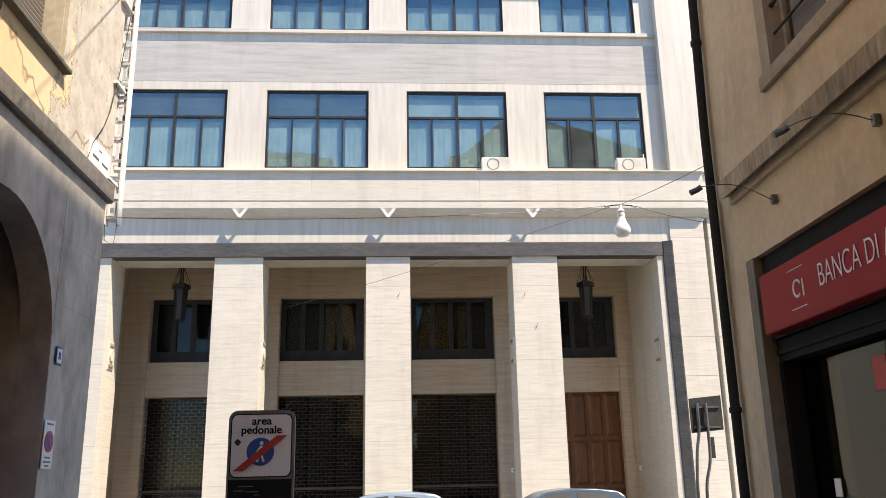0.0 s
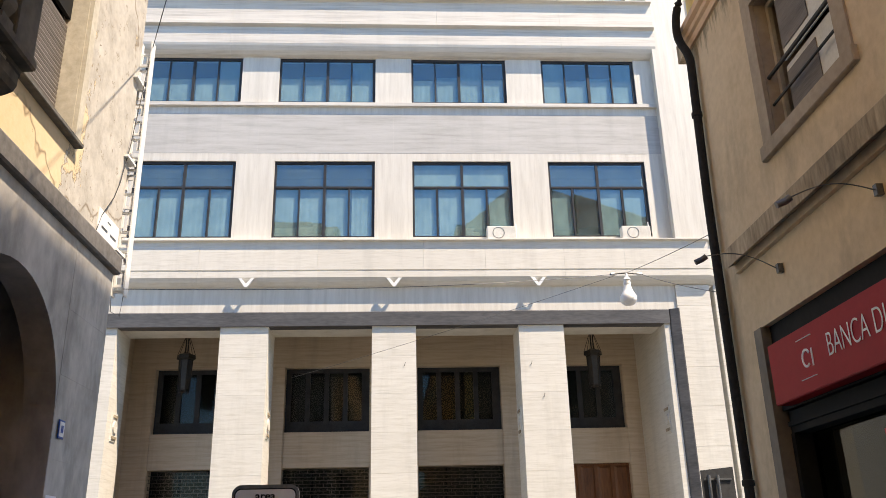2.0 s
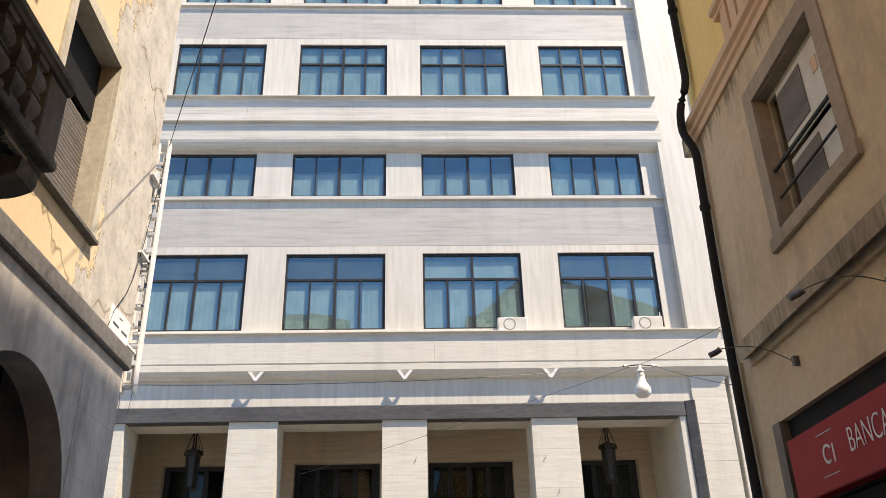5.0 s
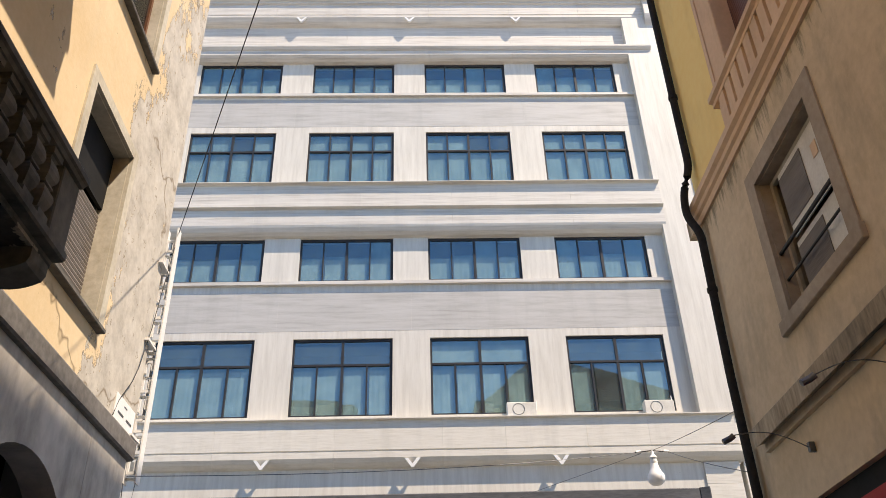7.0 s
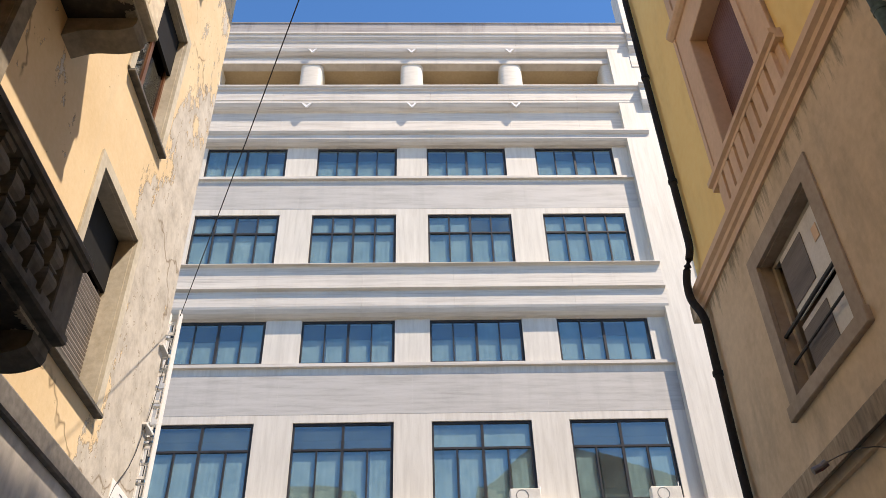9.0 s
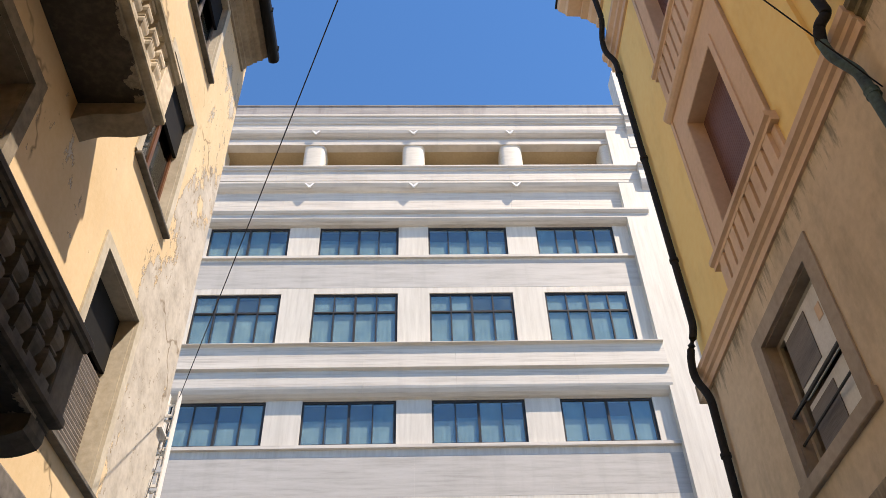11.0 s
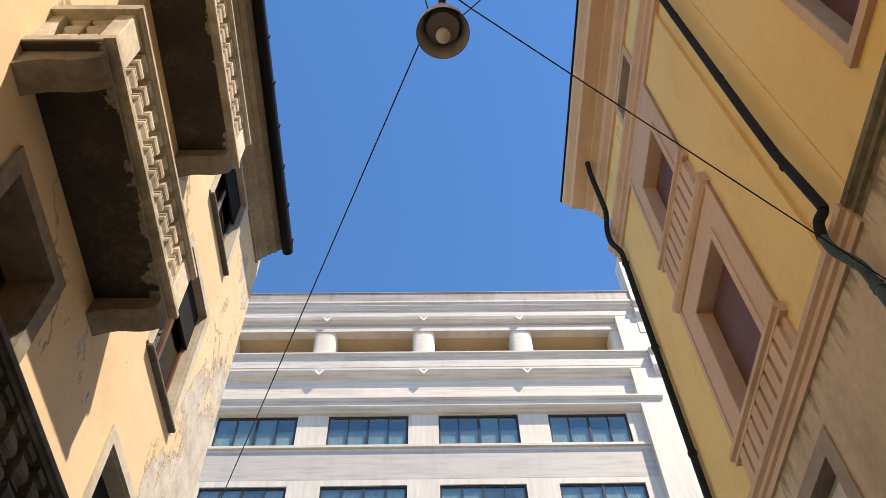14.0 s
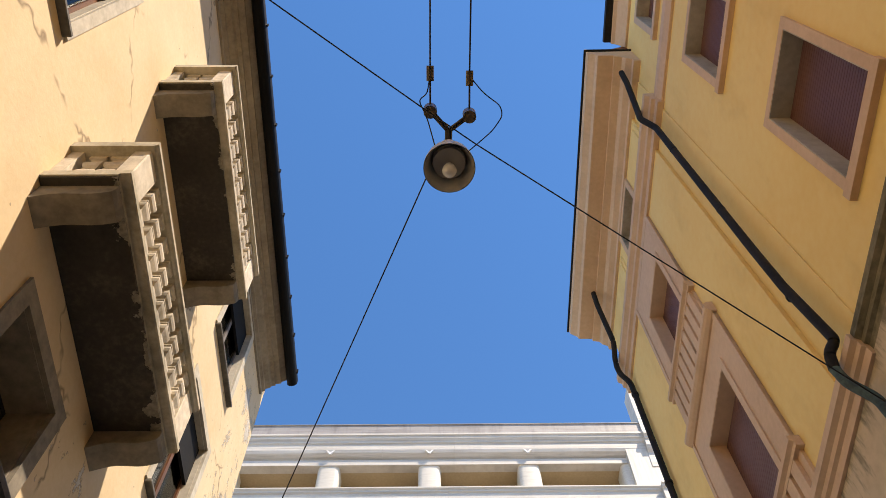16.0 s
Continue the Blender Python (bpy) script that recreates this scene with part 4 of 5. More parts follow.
for k in range(18):
    y = 8.9 - 0.82 * k
    bm = bmesh.new()
    box(bm, A + 0.655, A + 0.685, y, y + 0.03, 15.36, 15.47)
    part("bracket", bm, BLACKMETAL, gutter)
bm = bmesh.new()
sweep(bm, [(A + 0.58, 15.53), (A + 0.58, 15.58), (A - 2.2, 15.85), (A - 4.2, 15.6), (A - 4.2, 15.5)], "y", -44, 9.10)
part("roof", bm, TILE, house)


# ---- the ochre house with the bank ----
B = 3.105
FAR = 8.06
UPFAR = 7.98
SPLAY = radians(0.84)


def splayed(ob):
    """The ochre house stands slightly askew to the street: turn a thing on its front along with it."""
    ob.location.x += (ob.location.y - 4) * math.tan(SPLAY)
    ob.rotation_euler.z = -SPLAY
    return ob


ochre = thing("ochre_house", (B, 4, 0), "ochre house with salmon trim over a beige stucco bank front", "house")
# lower storeys
SHOP = (4.0, 7.46, 0.0, 3.63)
MEZZ = (5.20, 6.46, 5.13, 6.54)
bm = bmesh.new()
pierced(bm, "x", B, B + 0.5, -44, FAR, 0.0, 7.12, [SHOP, MEZZ])
part("wall", bm, STUCCO, ochre, "stained beige stucco wall")
boxpart("end_wall", (B + 0.51, B + 9, FAR - 0.6, FAR - 0.3, 0, 15.6), STUCCO, ochre)
boxpart("inner_wall", (B + 2.4, B + 2.6, -44, FAR - 0.4, 0, 15.6), ROOM, ochre)
for z in (4.3, 7.3, 10.6, 13.7):
    boxpart("inner_floor", (B + 0.5, B + 2.4, -44, FAR - 0.4, z - 0.1, z), ROOM, ochre)
# first string course: a moulded band with a thin fillet under it
bm = bmesh.new()
sweep(bm, [(B + 0.1, 4.338), (B - 0.05, 4.338), (B - 0.12, 4.31), (B - 0.14, 4.29), (B - 0.14, 4.47), (B - 0.11, 4.50), (B + 0.1, 4.52)], "y", -44, 7.62)
part("string_course", bm, STAINED, ochre, "stained plaster string course")
bm = bmesh.new()
sweep(bm, [(B + 0.1, 4.25), (B - 0.045, 4.25), (B - 0.045, 4.335), (B + 0.1, 4.335)], "y", -44, 7.62)
part("fillet", bm, STUCCO, ochre)
# window with a blind and two bars
fr = surround(ochre, MEZZ[0], MEZZ[1], MEZZ[2], MEZZ[3], B, -0.02, 0.175, TAUPE, 0.03, 0.48, TAUPE, None, 0.14)
y0, y1, z0, z1 = MEZZ
bm = bmesh.new()
pierced(bm, "x", B + 0.13, B + 0.17, y0 + 0.013, y1 - 0.013, z0, z1 - 0.013, [(y0 + 0.05, y1 - 0.06, z0 + 0.05, z1 - 0.06)])
part("casement", bm, TRIM_L, fr)
xp = B + 0.10
boxpart("window_board", (xp, xp + 0.015, y0, y1 - 0.26, z0, 5.70), ENAMEL, fr, "white board behind the window")
boxpart("window_board", (xp, xp + 0.015, y0, y1 - 0.26, 5.76, z1 - 0.10), ENAMEL, fr, "white board behind the window")
boxpart("grey_sheet", (xp - 0.008, xp - 0.001, y0 + 0.50, y1 - 0.27, 5.88, z1 - 0.16), SHUTTER, fr)
boxpart("grey_sheet", (xp - 0.008, xp - 0.001, y0 + 0.46, y1 - 0.27, z0 + 0.01, 5.64), SHUTTER, fr)
boxpart("sticker", (xp - 0.006, xp - 0.001, y0 + 0.22, y0 + 0.32, 6.12, 6.26), PINK, fr)
for z, r in ((5.46, 0.013), (5.74, 0.019)):
    bm = bmesh.new()
    tube(bm, [(B + 0.05, y0, z), (B + 0.05, y1, z)], r)
    part("window_bar", bm, IRON, fr)

# bank front
front = thing("bank_front", (B, 5.5, 0), "dark bank shop front with a red sign board over the glass", "shop front")
bm = bmesh.new()
box(bm, B - 0.02, B + 0.48, SHOP[1] - 0.16, SHOP[1], 0, 3.629)

part("reveal", bm, surface("brown_stone_reveal", (0.13, 0.11, 0.085), (0.21, 0.18, 0.14), 1, 10, 0.6, 0.1), front)
bm = bmesh.new()
box(bm, B - 0.08, B + 0.06, 2.0, 7.09, 2.872, 3.397)
bmesh.ops.bevel(bm, geom=bm.edges[:], offset=0.008, segments=2, affect="EDGES")
board = part("sign_board", bm, RED, front, "red sign board with white capital letters")
bm = bmesh.new()
box(bm, B + 0.1, B + 0.3, SHOP[0], 7.27, 2.66, 2.85)
box(bm, B + 0.08, B + 0.14, SHOP[0], 7.27, 2.72, 2.76)
part("lintel", bm, BLACK, front)
# solid black filler paints the shade of the recess round the sign board
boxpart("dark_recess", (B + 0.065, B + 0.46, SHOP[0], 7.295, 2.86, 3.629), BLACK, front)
boxpart("side_panel", (B + 0.1, B + 0.3, 7.22, 7.29, 0, 2.66), BLACK, front)
bm = bmesh.new()
for v in box(bm, B + 0.19, B + 0.20, 4.0, 7.215, 0.1, 2.66):
    v.co.x += 0.021 * (v.co.y - 4.0)
part("pane", bm, BANKGLASS, front)
for y in (5.45,):
    boxpart("mullion", (B + 0.18, B + 0.25, y, y + 0.06, 0.1, 2.66), FRAME, front)
boxpart("notice", (B + 0.225, B + 0.232, 6.74, 6.84, 1.52, 1.66), WHITE, front, "small white notice on the door post")
boxpart("sticker", (B + 0.219, B + 0.224, 5.84, 6.02, 2.28, 2.53), SIGNRED, front, "small red sticker on the glass")
# near-black wall colour carries the dimness of the hall
boxpart("inner_wall", (B + 1.9, B + 2.0, 3.0, 7.7, 0, 3.6), surface("unlit_bank_hall", (0.02, 0.024, 0.02), (0.05, 0.056, 0.048), 1.0, 8, 0.8, 0.05), front)


def letters(text, size, place, across, up, material, parent, name="lettering", depth=0.004, stretch=1.0, bold=0.0):
    """Raised writing in the built-in font, turned into a mesh."""
    cu = bpy.data.curves.new(name, "FONT")
    cu.body = text
    cu.size = size
    cu.extrude = depth
    cu.offset = bold
    cu.align_x = "CENTER"
    cu.align_y = "CENTER"
    tmp = bpy.data.objects.new(name, cu)
    scene.collection.objects.link(tmp)
    me = bpy.data.meshes.new_from_object(tmp.evaluated_get(bpy.context.evaluated_depsgraph_get()))
    bpy.data.objects.remove(tmp)
    ax, az = Vector(across).normalized(), Vector(up).normalized()
    n = ax.cross(az)
    me.transform(Matrix.Translation(place) @ Matrix((ax, az, n)).transposed().to_4x4() @ Matrix.Diagonal((stretch, 1, 1, 1)))
    me.materials.clear()
    me.materials.append(material)
    ob = new(name, me)
    ob.parent = parent
    if not parent.parent:
        ob.matrix_parent_inverse = Matrix.Translation(-parent.location)
    return ob


letters("BANCA DI A", 0.262, (B - 0.085, 5.53, 3.15), (0, -1, 0), (0, 0, 1), WHITE, board, depth=0.0015, stretch=0.70, bold=-0.0035)
bm = bmesh.new()
for k in range(20):
    a0, a1 = 0.5 + 4.9 * k / 20, 0.5 + 4.9 * (k + 1) / 20
    v = []
    for a in (a0, a1):
        for r in (0.072, 0.054):
            for x in (B - 0.087, B - 0.08):
                v.append(bm.verts.new((x, 6.40 - r * math.cos(a), 3.14 + r * math.sin(a) * 1.05)))
    for f in ((0, 2, 6, 4), (1, 3, 7, 5), (0, 1, 5, 4), (2, 3, 7, 6)):
        bm.faces.new([v[i] for i in f])
for z in (2.98, 3.30):
    box(bm, B - 0.087, B - 0.079, 6.27, 6.53, z, z + 0.006)
box(bm, B - 0.087, B - 0.079, 6.29, 6.305, 3.06, 3.20)
part("emblem", bm, WHITE, board, "thin white ring emblem")

# arms with small spotlights
def spot_arm(yb, zb, yh, zh):
    arm = thing("spotlight_arm", (B, yb, zb), "thin curved grey arm with a small dark spotlight", "lamp", "spotlights over the bank")
    boxpart("base", (B - 0.05, B, yb - 0.022, yb + 0.022, zb - 0.04, zb + 0.04), STEEL, arm)
    pts = []
    xh = B - 0.75
    for k in range(13):
        u = k / 12
        pts.append((B - 0.05 + (xh - B + 0.05) * u, yb + (yh - yb) * u, zb + (zh - zb) * u + 0.07 * math.sin(math.pi * u)))
    bm = bmesh.new()
    tube(bm, pts, 0.0045, 6)
    part("rod", bm, STEEL, arm)
    bm = bmesh.new()
    tube(bm, [(xh, yh, zh), (xh - 0.03, yh + 0.02, zh - 0.02), (xh - 0.09, yh + 0.03, zh - 0.045)], 0.024, 10)
    part("head", bm, STEEL, arm)
    splayed(arm)


spot_arm(6.71, 4.00, 6.46, 4.03)
spot_arm(5.08, 4.01, 4.87, 3.87)

# upper storeys
S1 = 3.20
HOLES1 = [(5.15, 6.25, 7.92, 9.75), (5.23, 6.21, 11.26, 12.73), (4.95, 5.90, 14.25, 15.0)]
HOLES2 = [(1.37, 2.24, 8.01, 9.74), (1.37, 2.25, 11.30, 12.71), (1.37, 2.25, 14.39, 15.54)]
bm = bmesh.new()
pierced(bm, "x", B, B + 0.4, S1 + 0.62, UPFAR, 7.12, 15.7, HOLES1)
part("upper_wall", bm, YELLOW, ochre, "smooth ochre plaster wall")
bm = bmesh.new()
pierced(bm, "x", B + 0.06, B + 0.44, -44, S1 - 0.002, 7.12, 16.6, HOLES2)
part("upper_wall", bm, YELLOW, ochre, "smooth ochre plaster wall")
bm = bmesh.new()
box(bm, B + 0.045, B + 0.4, S1, S1 + 0.618, 7.12, 15.7)
part("recessed_strip", bm, YELLOW, ochre)
bm = bmesh.new()
sweep(bm, [(B + 0.1, 7.08), (B - 0.03, 7.08), (B - 0.03, 7.17), (B - 0.06, 7.19), (B - 0.06, 7.25), (B - 0.10, 7.28), (B - 0.10, 7.36), (B + 0.1, 7.37)], "y", S1 + 0.05, FAR + 0.06)
part("string_course", bm, PINK, ochre)
bm = bmesh.new()
sweep(bm, [(B + 0.1, 7.10), (B + 0.01, 7.10), (B + 0.0, 7.19), (B - 0.03, 7.21), (B - 0.03, 7.26), (B - 0.07, 7.29), (B - 0.07, 7.36), (B + 0.1, 7.38)], "y", -44, S1 + 0.045)
part("string_course", bm, MOSS, ochre, "mossy dark stone course")
bm = bmesh.new()
sweep(bm, [(B + 0.1, 13.52), (B - 0.04, 13.52), (B - 0.04, 13.66), (B - 0.09, 13.69), (B - 0.09, 13.79), (B - 0.15, 13.85), (B - 0.15, 13.97), (B + 0.1, 13.99)], "y", 3.09, UPFAR + 0.16)
part("string_course", bm, PINK, ochre)
bm = bmesh.new()
sweep(bm, [(B + 0.1, 13.54), (B + 0.02, 13.54), (B - 0.02, 13.70), (B - 0.02, 13.84), (B + 0.1, 13.86)], "y", -44, 3.09)
part("string_course", bm, PINK, ochre)


def false_balcony(y0, y1, z0, z1, frame_top, zb, slats, w):
    """A salmon surround with a blind balustrade of upright slots under the window."""
    bm = bmesh.new()
    box(bm, B - 0.035, B + 0.01, y0 - w, y0, zb, frame_top)
    box(bm, B - 0.035, B + 0.01, y1, y1 + w, zb, frame_top)
    box(bm, B - 0.035, B + 0.01, y0, y1, z1, frame_top)
    for out, near, far in ((0.055, 0.0, 0.09), (0.05, w - 0.07, w)):
        box(bm, B - out, B + 0.01, y0 - far, y0 - near, z0, z1 + far if near == 0 else frame_top)
        box(bm, B - out, B + 0.01, y1 + near, y1 + far, z0, z1 + far if near == 0 else frame_top)
    box(bm, B - 0.055, B + 0.01, y0, y1, z1, z1 + 0.09)
    fr = part("window_frame", bm, PINK, ochre, "salmon moulded window surround")
    boxpart("reveal_side", (B - 0.05, B + 0.30, y0 - 0.005, y0 + 0.012, z0, z1), PINK, fr)
    boxpart("reveal_side", (B - 0.05, B + 0.30, y1 - 0.012, y1 + 0.005, z0, z1), PINK, fr)
    boxpart("reveal_head", (B - 0.05, B + 0.30, y0 + 0.012, y1 - 0.012, z1 - 0.012, z1 + 0.005), PINK, fr)
    bm = bmesh.new()
    sweep(bm, [(B + 0.3, z0 - 0.14), (B - 0.08, z0 - 0.14), (B - 0.08, z0 - 0.09), (B - 0.12, z0 - 0.07), (B - 0.12, z0 - 0.01), (B + 0.3, z0)], "y", y0 - w - 0.06, y1 + w + 0.06)
    part("window_sill", bm, PINK, fr)
    # balustrade with slots
    n = slats
    ya, yb = y0 - 0.26, y1 + 0.26
    gap = (yb - ya) / n
    for k in range(n + 1):
        yc = ya + gap * k
        boxpart("baluster", (B - 0.075, B - 0.030, yc - gap * 0.36, yc + gap * 0.36, zb, z0 - 0.14), PINK, fr)
    boxpart("balustrade_back", (B - 0.033, B + 0.01, y0 + 0.001, y1 - 0.001, zb, z0 - 0.141), PINK, fr)
    bm = bmesh.new()
    for k in range(int((z1 - z0) / 0.045)):
        z = z0 + 0.045 * k
        sweep(bm, [(B + 0.15, z), (B + 0.146, z + 0.004), (B + 0.145, z + 0.022), (B + 0.146, z + 0.040), (B + 0.15, z + 0.044)], "y", y0 + 0.012, y1 - 0.012)
    part("roller_blind", bm, BLIND, fr, "closed maroon roller blind")
    boxpart("blind_back", (B + 0.152, B + 0.16, y0, y1, z0, z1), BLIND, fr)


false_balcony(*HOLES1[0], 10.27, 7.37, 8, 0.44)
false_balcony(*HOLES1[1], 13.52, 10.47, 8, 0.36)
bm = bmesh.new()
sweep(bm, [(B + 0.05, 10.26), (B - 0.06, 10.26), (B - 0.10, 10.29), (B - 0.125, 10.33), (B - 0.125, 10.38), (B - 0.11, 10.43), (B - 0.07, 10.46), (B + 0.05, 10.47)], "y", 4.68, 6.68)
part("window_hood", bm, PINK, ochre)


def plain_window(y0, y1, z0, z1, face, w):
    bm = bmesh.new()
    box(bm, face - 0.035, face + 0.01, y0 - w, y0, z0, z1)
    box(bm, face - 0.035, face + 0.01, y1, y1 + w, z0, z1)
    box(bm, face - 0.035, face + 0.01, y0 - w, y1 + w, z1, z1 + w)
    fr = part("window_frame", bm, PINK, ochre, "plain beige stone window surround")
    bm = bmesh.new()
    box(bm, face - 0.065, face + 0.3, y0 - w - 0.02, y1 + w + 0.02, z0 - 0.12, z0)
    part("window_sill", bm, PINK, fr)
    boxpart("reveal_side", (face - 0.03, face + 0.30, y0 - 0.005, y0 + 0.012, z0, z1), TRIM_L, fr)
    boxpart("reveal_side", (face - 0.03, face + 0.30, y1 - 0.012, y1 + 0.005, z0, z1), TRIM_L, fr)
    boxpart("reveal_head", (face - 0.03, face + 0.30, y0 + 0.012, y1 - 0.012, z1 - 0.012, z1 + 0.005), TRIM_L, fr)
    bm = bmesh.new()
    for k in range(int((z1 - z0) / 0.045)):
        z = z0 + 0.045 * k
        sweep(bm, [(face + 0.17, z), (face + 0.1665, z + 0.004), (face + 0.166, z + 0.022), (face + 0.1665, z + 0.040), (face + 0.17, z + 0.044)], "y", y0, y1)
    part("roller_blind", bm, BLIND, fr, "closed maroon roller blind")
    boxpart("blind_back", (face + 0.172, face + 0.18, y0, y1, z0, z1), BLIND, fr)


plain_window(*HOLES1[2], B, 0.10)
for h in HOLES2:
    plain_window(*h, B + 0.06, 0.10)
for y0, y1 in ((3.85, 4.60), (6.25, 7.40)):
    bm = bmesh.new()
    box(bm, B - 0.015, B + 0.01, y0, y1, 14.25, 15.0)
    box(bm, B - 0.035, B + 0.01, y0 + 0.08, y1 - 0.08, 14.33, 14.92)
    part("attic_panel", bm, YELLOW, ochre)
# eaves
bm = bmesh.new()
sweep(bm, [(B + 0.1, 15.10), (B - 0.05, 15.10), (B - 0.05, 15.22), (B - 0.14, 15.28), (B - 0.18, 15.38), (B - 0.30, 15.41), (B - 0.30, 15.48), (B - 0.55, 15.50), (B - 0.58, 15.58), (B - 0.68, 15.68), (B - 0.70, 15.78), (B + 0.1, 15.80)], "y", 2.85, 8.26)
part("cornice", bm, PINK, ochre)
boxpart("roof_edge", (B - 0.73, B + 0.1, 2.82, 8.29, 15.80, 15.84), GUTTER, ochre)
bm = bmesh.new()
sweep(bm, [(B + 0.1, 16.10), (B + 0.02, 16.10), (B - 0.03, 16.22), (B - 0.10, 16.38), (B - 0.15, 16.41), (B - 0.15, 16.56), (B + 0.1, 16.58)], "y", -44, 2.85)
part("cornice", bm, PINK, ochre)
boxpart("gutter", (B - 0.27, B - 0.15, -44, 2.84, 16.48, 16.60), GUTTER, ochre)
bm = bmesh.new()
sweep(bm, [(B - 0.5, 15.85), (B + 2.5, 18.3), (B + 9, 16.2), (B + 9, 15.8), (B - 0.5, 15.81)], "y", 2.87, FAR - 0.02)
part("roof", bm, TILE, ochre)
bm = bmesh.new()
sweep(bm, [(B - 0.2, 16.61), (B + 5, 18.08), (B + 9, 16.68), (B + 9, 16.58), (B - 0.2, 16.59)], "y", -44, 2.85)
part("roof", bm, TILE, ochre)


def downpipe(name, points, radius, material, label):
    bm = bmesh.new()
    tube(bm, points, radius, 12)
    ob = part(name, bm, material, ochre, label, smooth=True)
    return ob


def arc(points, r=0.12, n=5):
    """Rounded corners for a pipe's course."""
    pts = [Vector(p) for p in points]
    out = [pts[0]]
    for a, b, c in zip(pts, pts[1:], pts[2:]):
        d1, d2 = (a - b), (c - b)
        k = min(r, d1.length * 0.45, d2.length * 0.45)
        p, q = b + d1.normalized() * k, b + d2.normalized() * k
        for i in range(n + 1):
            u = i / n
            out.append((1 - u) ** 2 * p + 2 * u * (1 - u) * b + u * u * q)
    out.append(pts[-1])
    return out


PX = B - 0.07
downpipe("downpipe", arc([(B - 0.34, 7.26, 15.55), (B - 0.33, 7.32, 15.15), (B - 0.22, 7.48, 14.10), (B - 0.22, 7.74, 13.90), (B - 0.20, 7.80, 13.62), (PX, 7.80, 13.35), (PX, 7.80, 7.80), (PX - 0.09, 7.92, 7.50), (PX - 0.09, 7.98, 7.22), (PX, 7.90, 6.92), (PX, 7.98, 5.2), (PX, 7.98, 0.0)]), 0.047, GUTTER, "dark painted metal downpipe")
for z in (13.0, 10.9, 8.9, 6.2, 2.3, 0.8):
    yc = 7.80 if z > 7 else 7.94 if z > 5.2 else 7.98
    bm = bmesh.new()
    lathe(bm, [(0.048, z - 0.03), (0.059, z - 0.025), (0.059, z + 0.025), (0.048, z + 0.03)], PX, yc, 12)
    part("pipe_collar", bm, GUTTER, ochre)
# ends of the courses on the side wall
boxpart("course_end", (B - 0.045, B + 6, FAR + 0.062, FAR + 0.28, 7.10, 7.34), STUCCO, ochre)
boxpart("course_end", (B + 0.02, B + 6, FAR + 0.003, FAR + 0.20, 6.30, 6.52), STUCCO, ochre)
boxpart("side_wall", (B + 0.05, B + 9, FAR + 0.003, FAR + 0.12, 5.9, 7.07), STUCCO, ochre)
downpipe("downpipe", arc([(B - 0.20, 3.08, 15.25), (B - 0.18, 3.16, 14.9), (B - 0.20, 3.36, 13.98), (B - 0.22, 3.40, 13.70), (PX, 3.43, 13.36), (PX, 3.49, 9.4), (PX, 3.49, 8.6), (PX, 3.42, 7.54), (PX - 0.09, 3.47, 7.43), (PX - 0.10, 3.52, 7.28)], 0.06), 0.046, GUTTER, "dark painted metal downpipe")
downpipe("downpipe", arc([(PX - 0.10, 3.52, 7.29), (PX - 0.09, 3.52, 7.10), (PX - 0.01, 3.46, 6.80), (PX, 3.48, 0.0)], 0.07), 0.043, COPPER, "green weathered copper downpipe")
for z in (6.55, 4.4, 2.2):
    bm = bmesh.new()
    lathe(bm, [(0.044, z - 0.035), (0.056, z - 0.03), (0.050, z), (0.056, z + 0.03), (0.044, z + 0.035)], PX, 3.465, 12)
    part("pipe_collar", bm, COPPER, ochre)
for z in (12.4, 10.4, 8.4):
    bm = bmesh.new()
    lathe(bm, [(0.046, z - 0.02), (0.050, z - 0.016), (0.050, z + 0.016), (0.046, z + 0.02)], PX, 3.43 + 0.06 * min(1, (13.36 - z) / 3.96), 12)
    part("pipe_collar", bm, GUTTER, ochre)
splayed(ochre)
splayed(front)


# ---- small things on and between the houses ----


def smooth_path(a, b, sag, n=16):
    a, b = Vector(a), Vector(b)
    return [a + (b - a) * (k / n) - Vector((0, 0, sag * 4 * (k / n) * (1 - k / n))) for k in range(n + 1)]


# street lamp over the pedestrian street
LX, LY, LZ = -0.065, 2.08, 7.90
lamp = thing("street_lamp", (LX, LY, LZ), "cream enamel street lamp hung from wires, with a bare bulb", "lamp")
bm = bmesh.new()
outer = [(0.200, LZ - 0.01), (0.198, LZ + 0.03), (0.182, LZ + 0.12), (0.15, LZ + 0.20), (0.115, LZ + 0.26), (0.105, LZ + 0.38), (0.075, LZ + 0.42), (0.07, LZ + 0.50), (0.03, LZ + 0.53)]
inner = [(0.03, LZ + 0.22), (0.135, LZ + 0.19), (0.168, LZ + 0.11), (0.188, LZ + 0.02), (0.194, LZ - 0.01)]
lathe(bm, inner[::1], LX, LY, 40)
bmesh.ops.delete(bm, geom=[f for f in bm.faces if len(f.verts) > 4 and f.calc_center_median().z < LZ], context="FACES_ONLY")
rings = []
for r, z in outer:
    rings.append([bm.verts.new((LX + r * math.cos(2 * math.pi * k / 40), LY + r * math.sin(2 * math.pi * k / 40), z)) for k in range(40)])
for a, b in zip(rings, rings[1:]):
    for k in range(40):
        bm.faces.new((a[k], a[(k + 1) % 40], b[(k + 1) % 40], b[k]))
bm.faces.new(rings[-1])
part("shade", bm, ENAMEL, lamp, "cream enamel bell shade", smooth=True)
bm = bmesh.new()
lathe(bm, [(0.125, LZ + 0.10), (0.128, LZ + 0.13), (0.132, LZ + 0.17)], LX, LY + 0.0, 32)
part("reflector", bm, GREYSTONE, lamp, "grey inner reflector", smooth=True)
bm = bmesh.new()
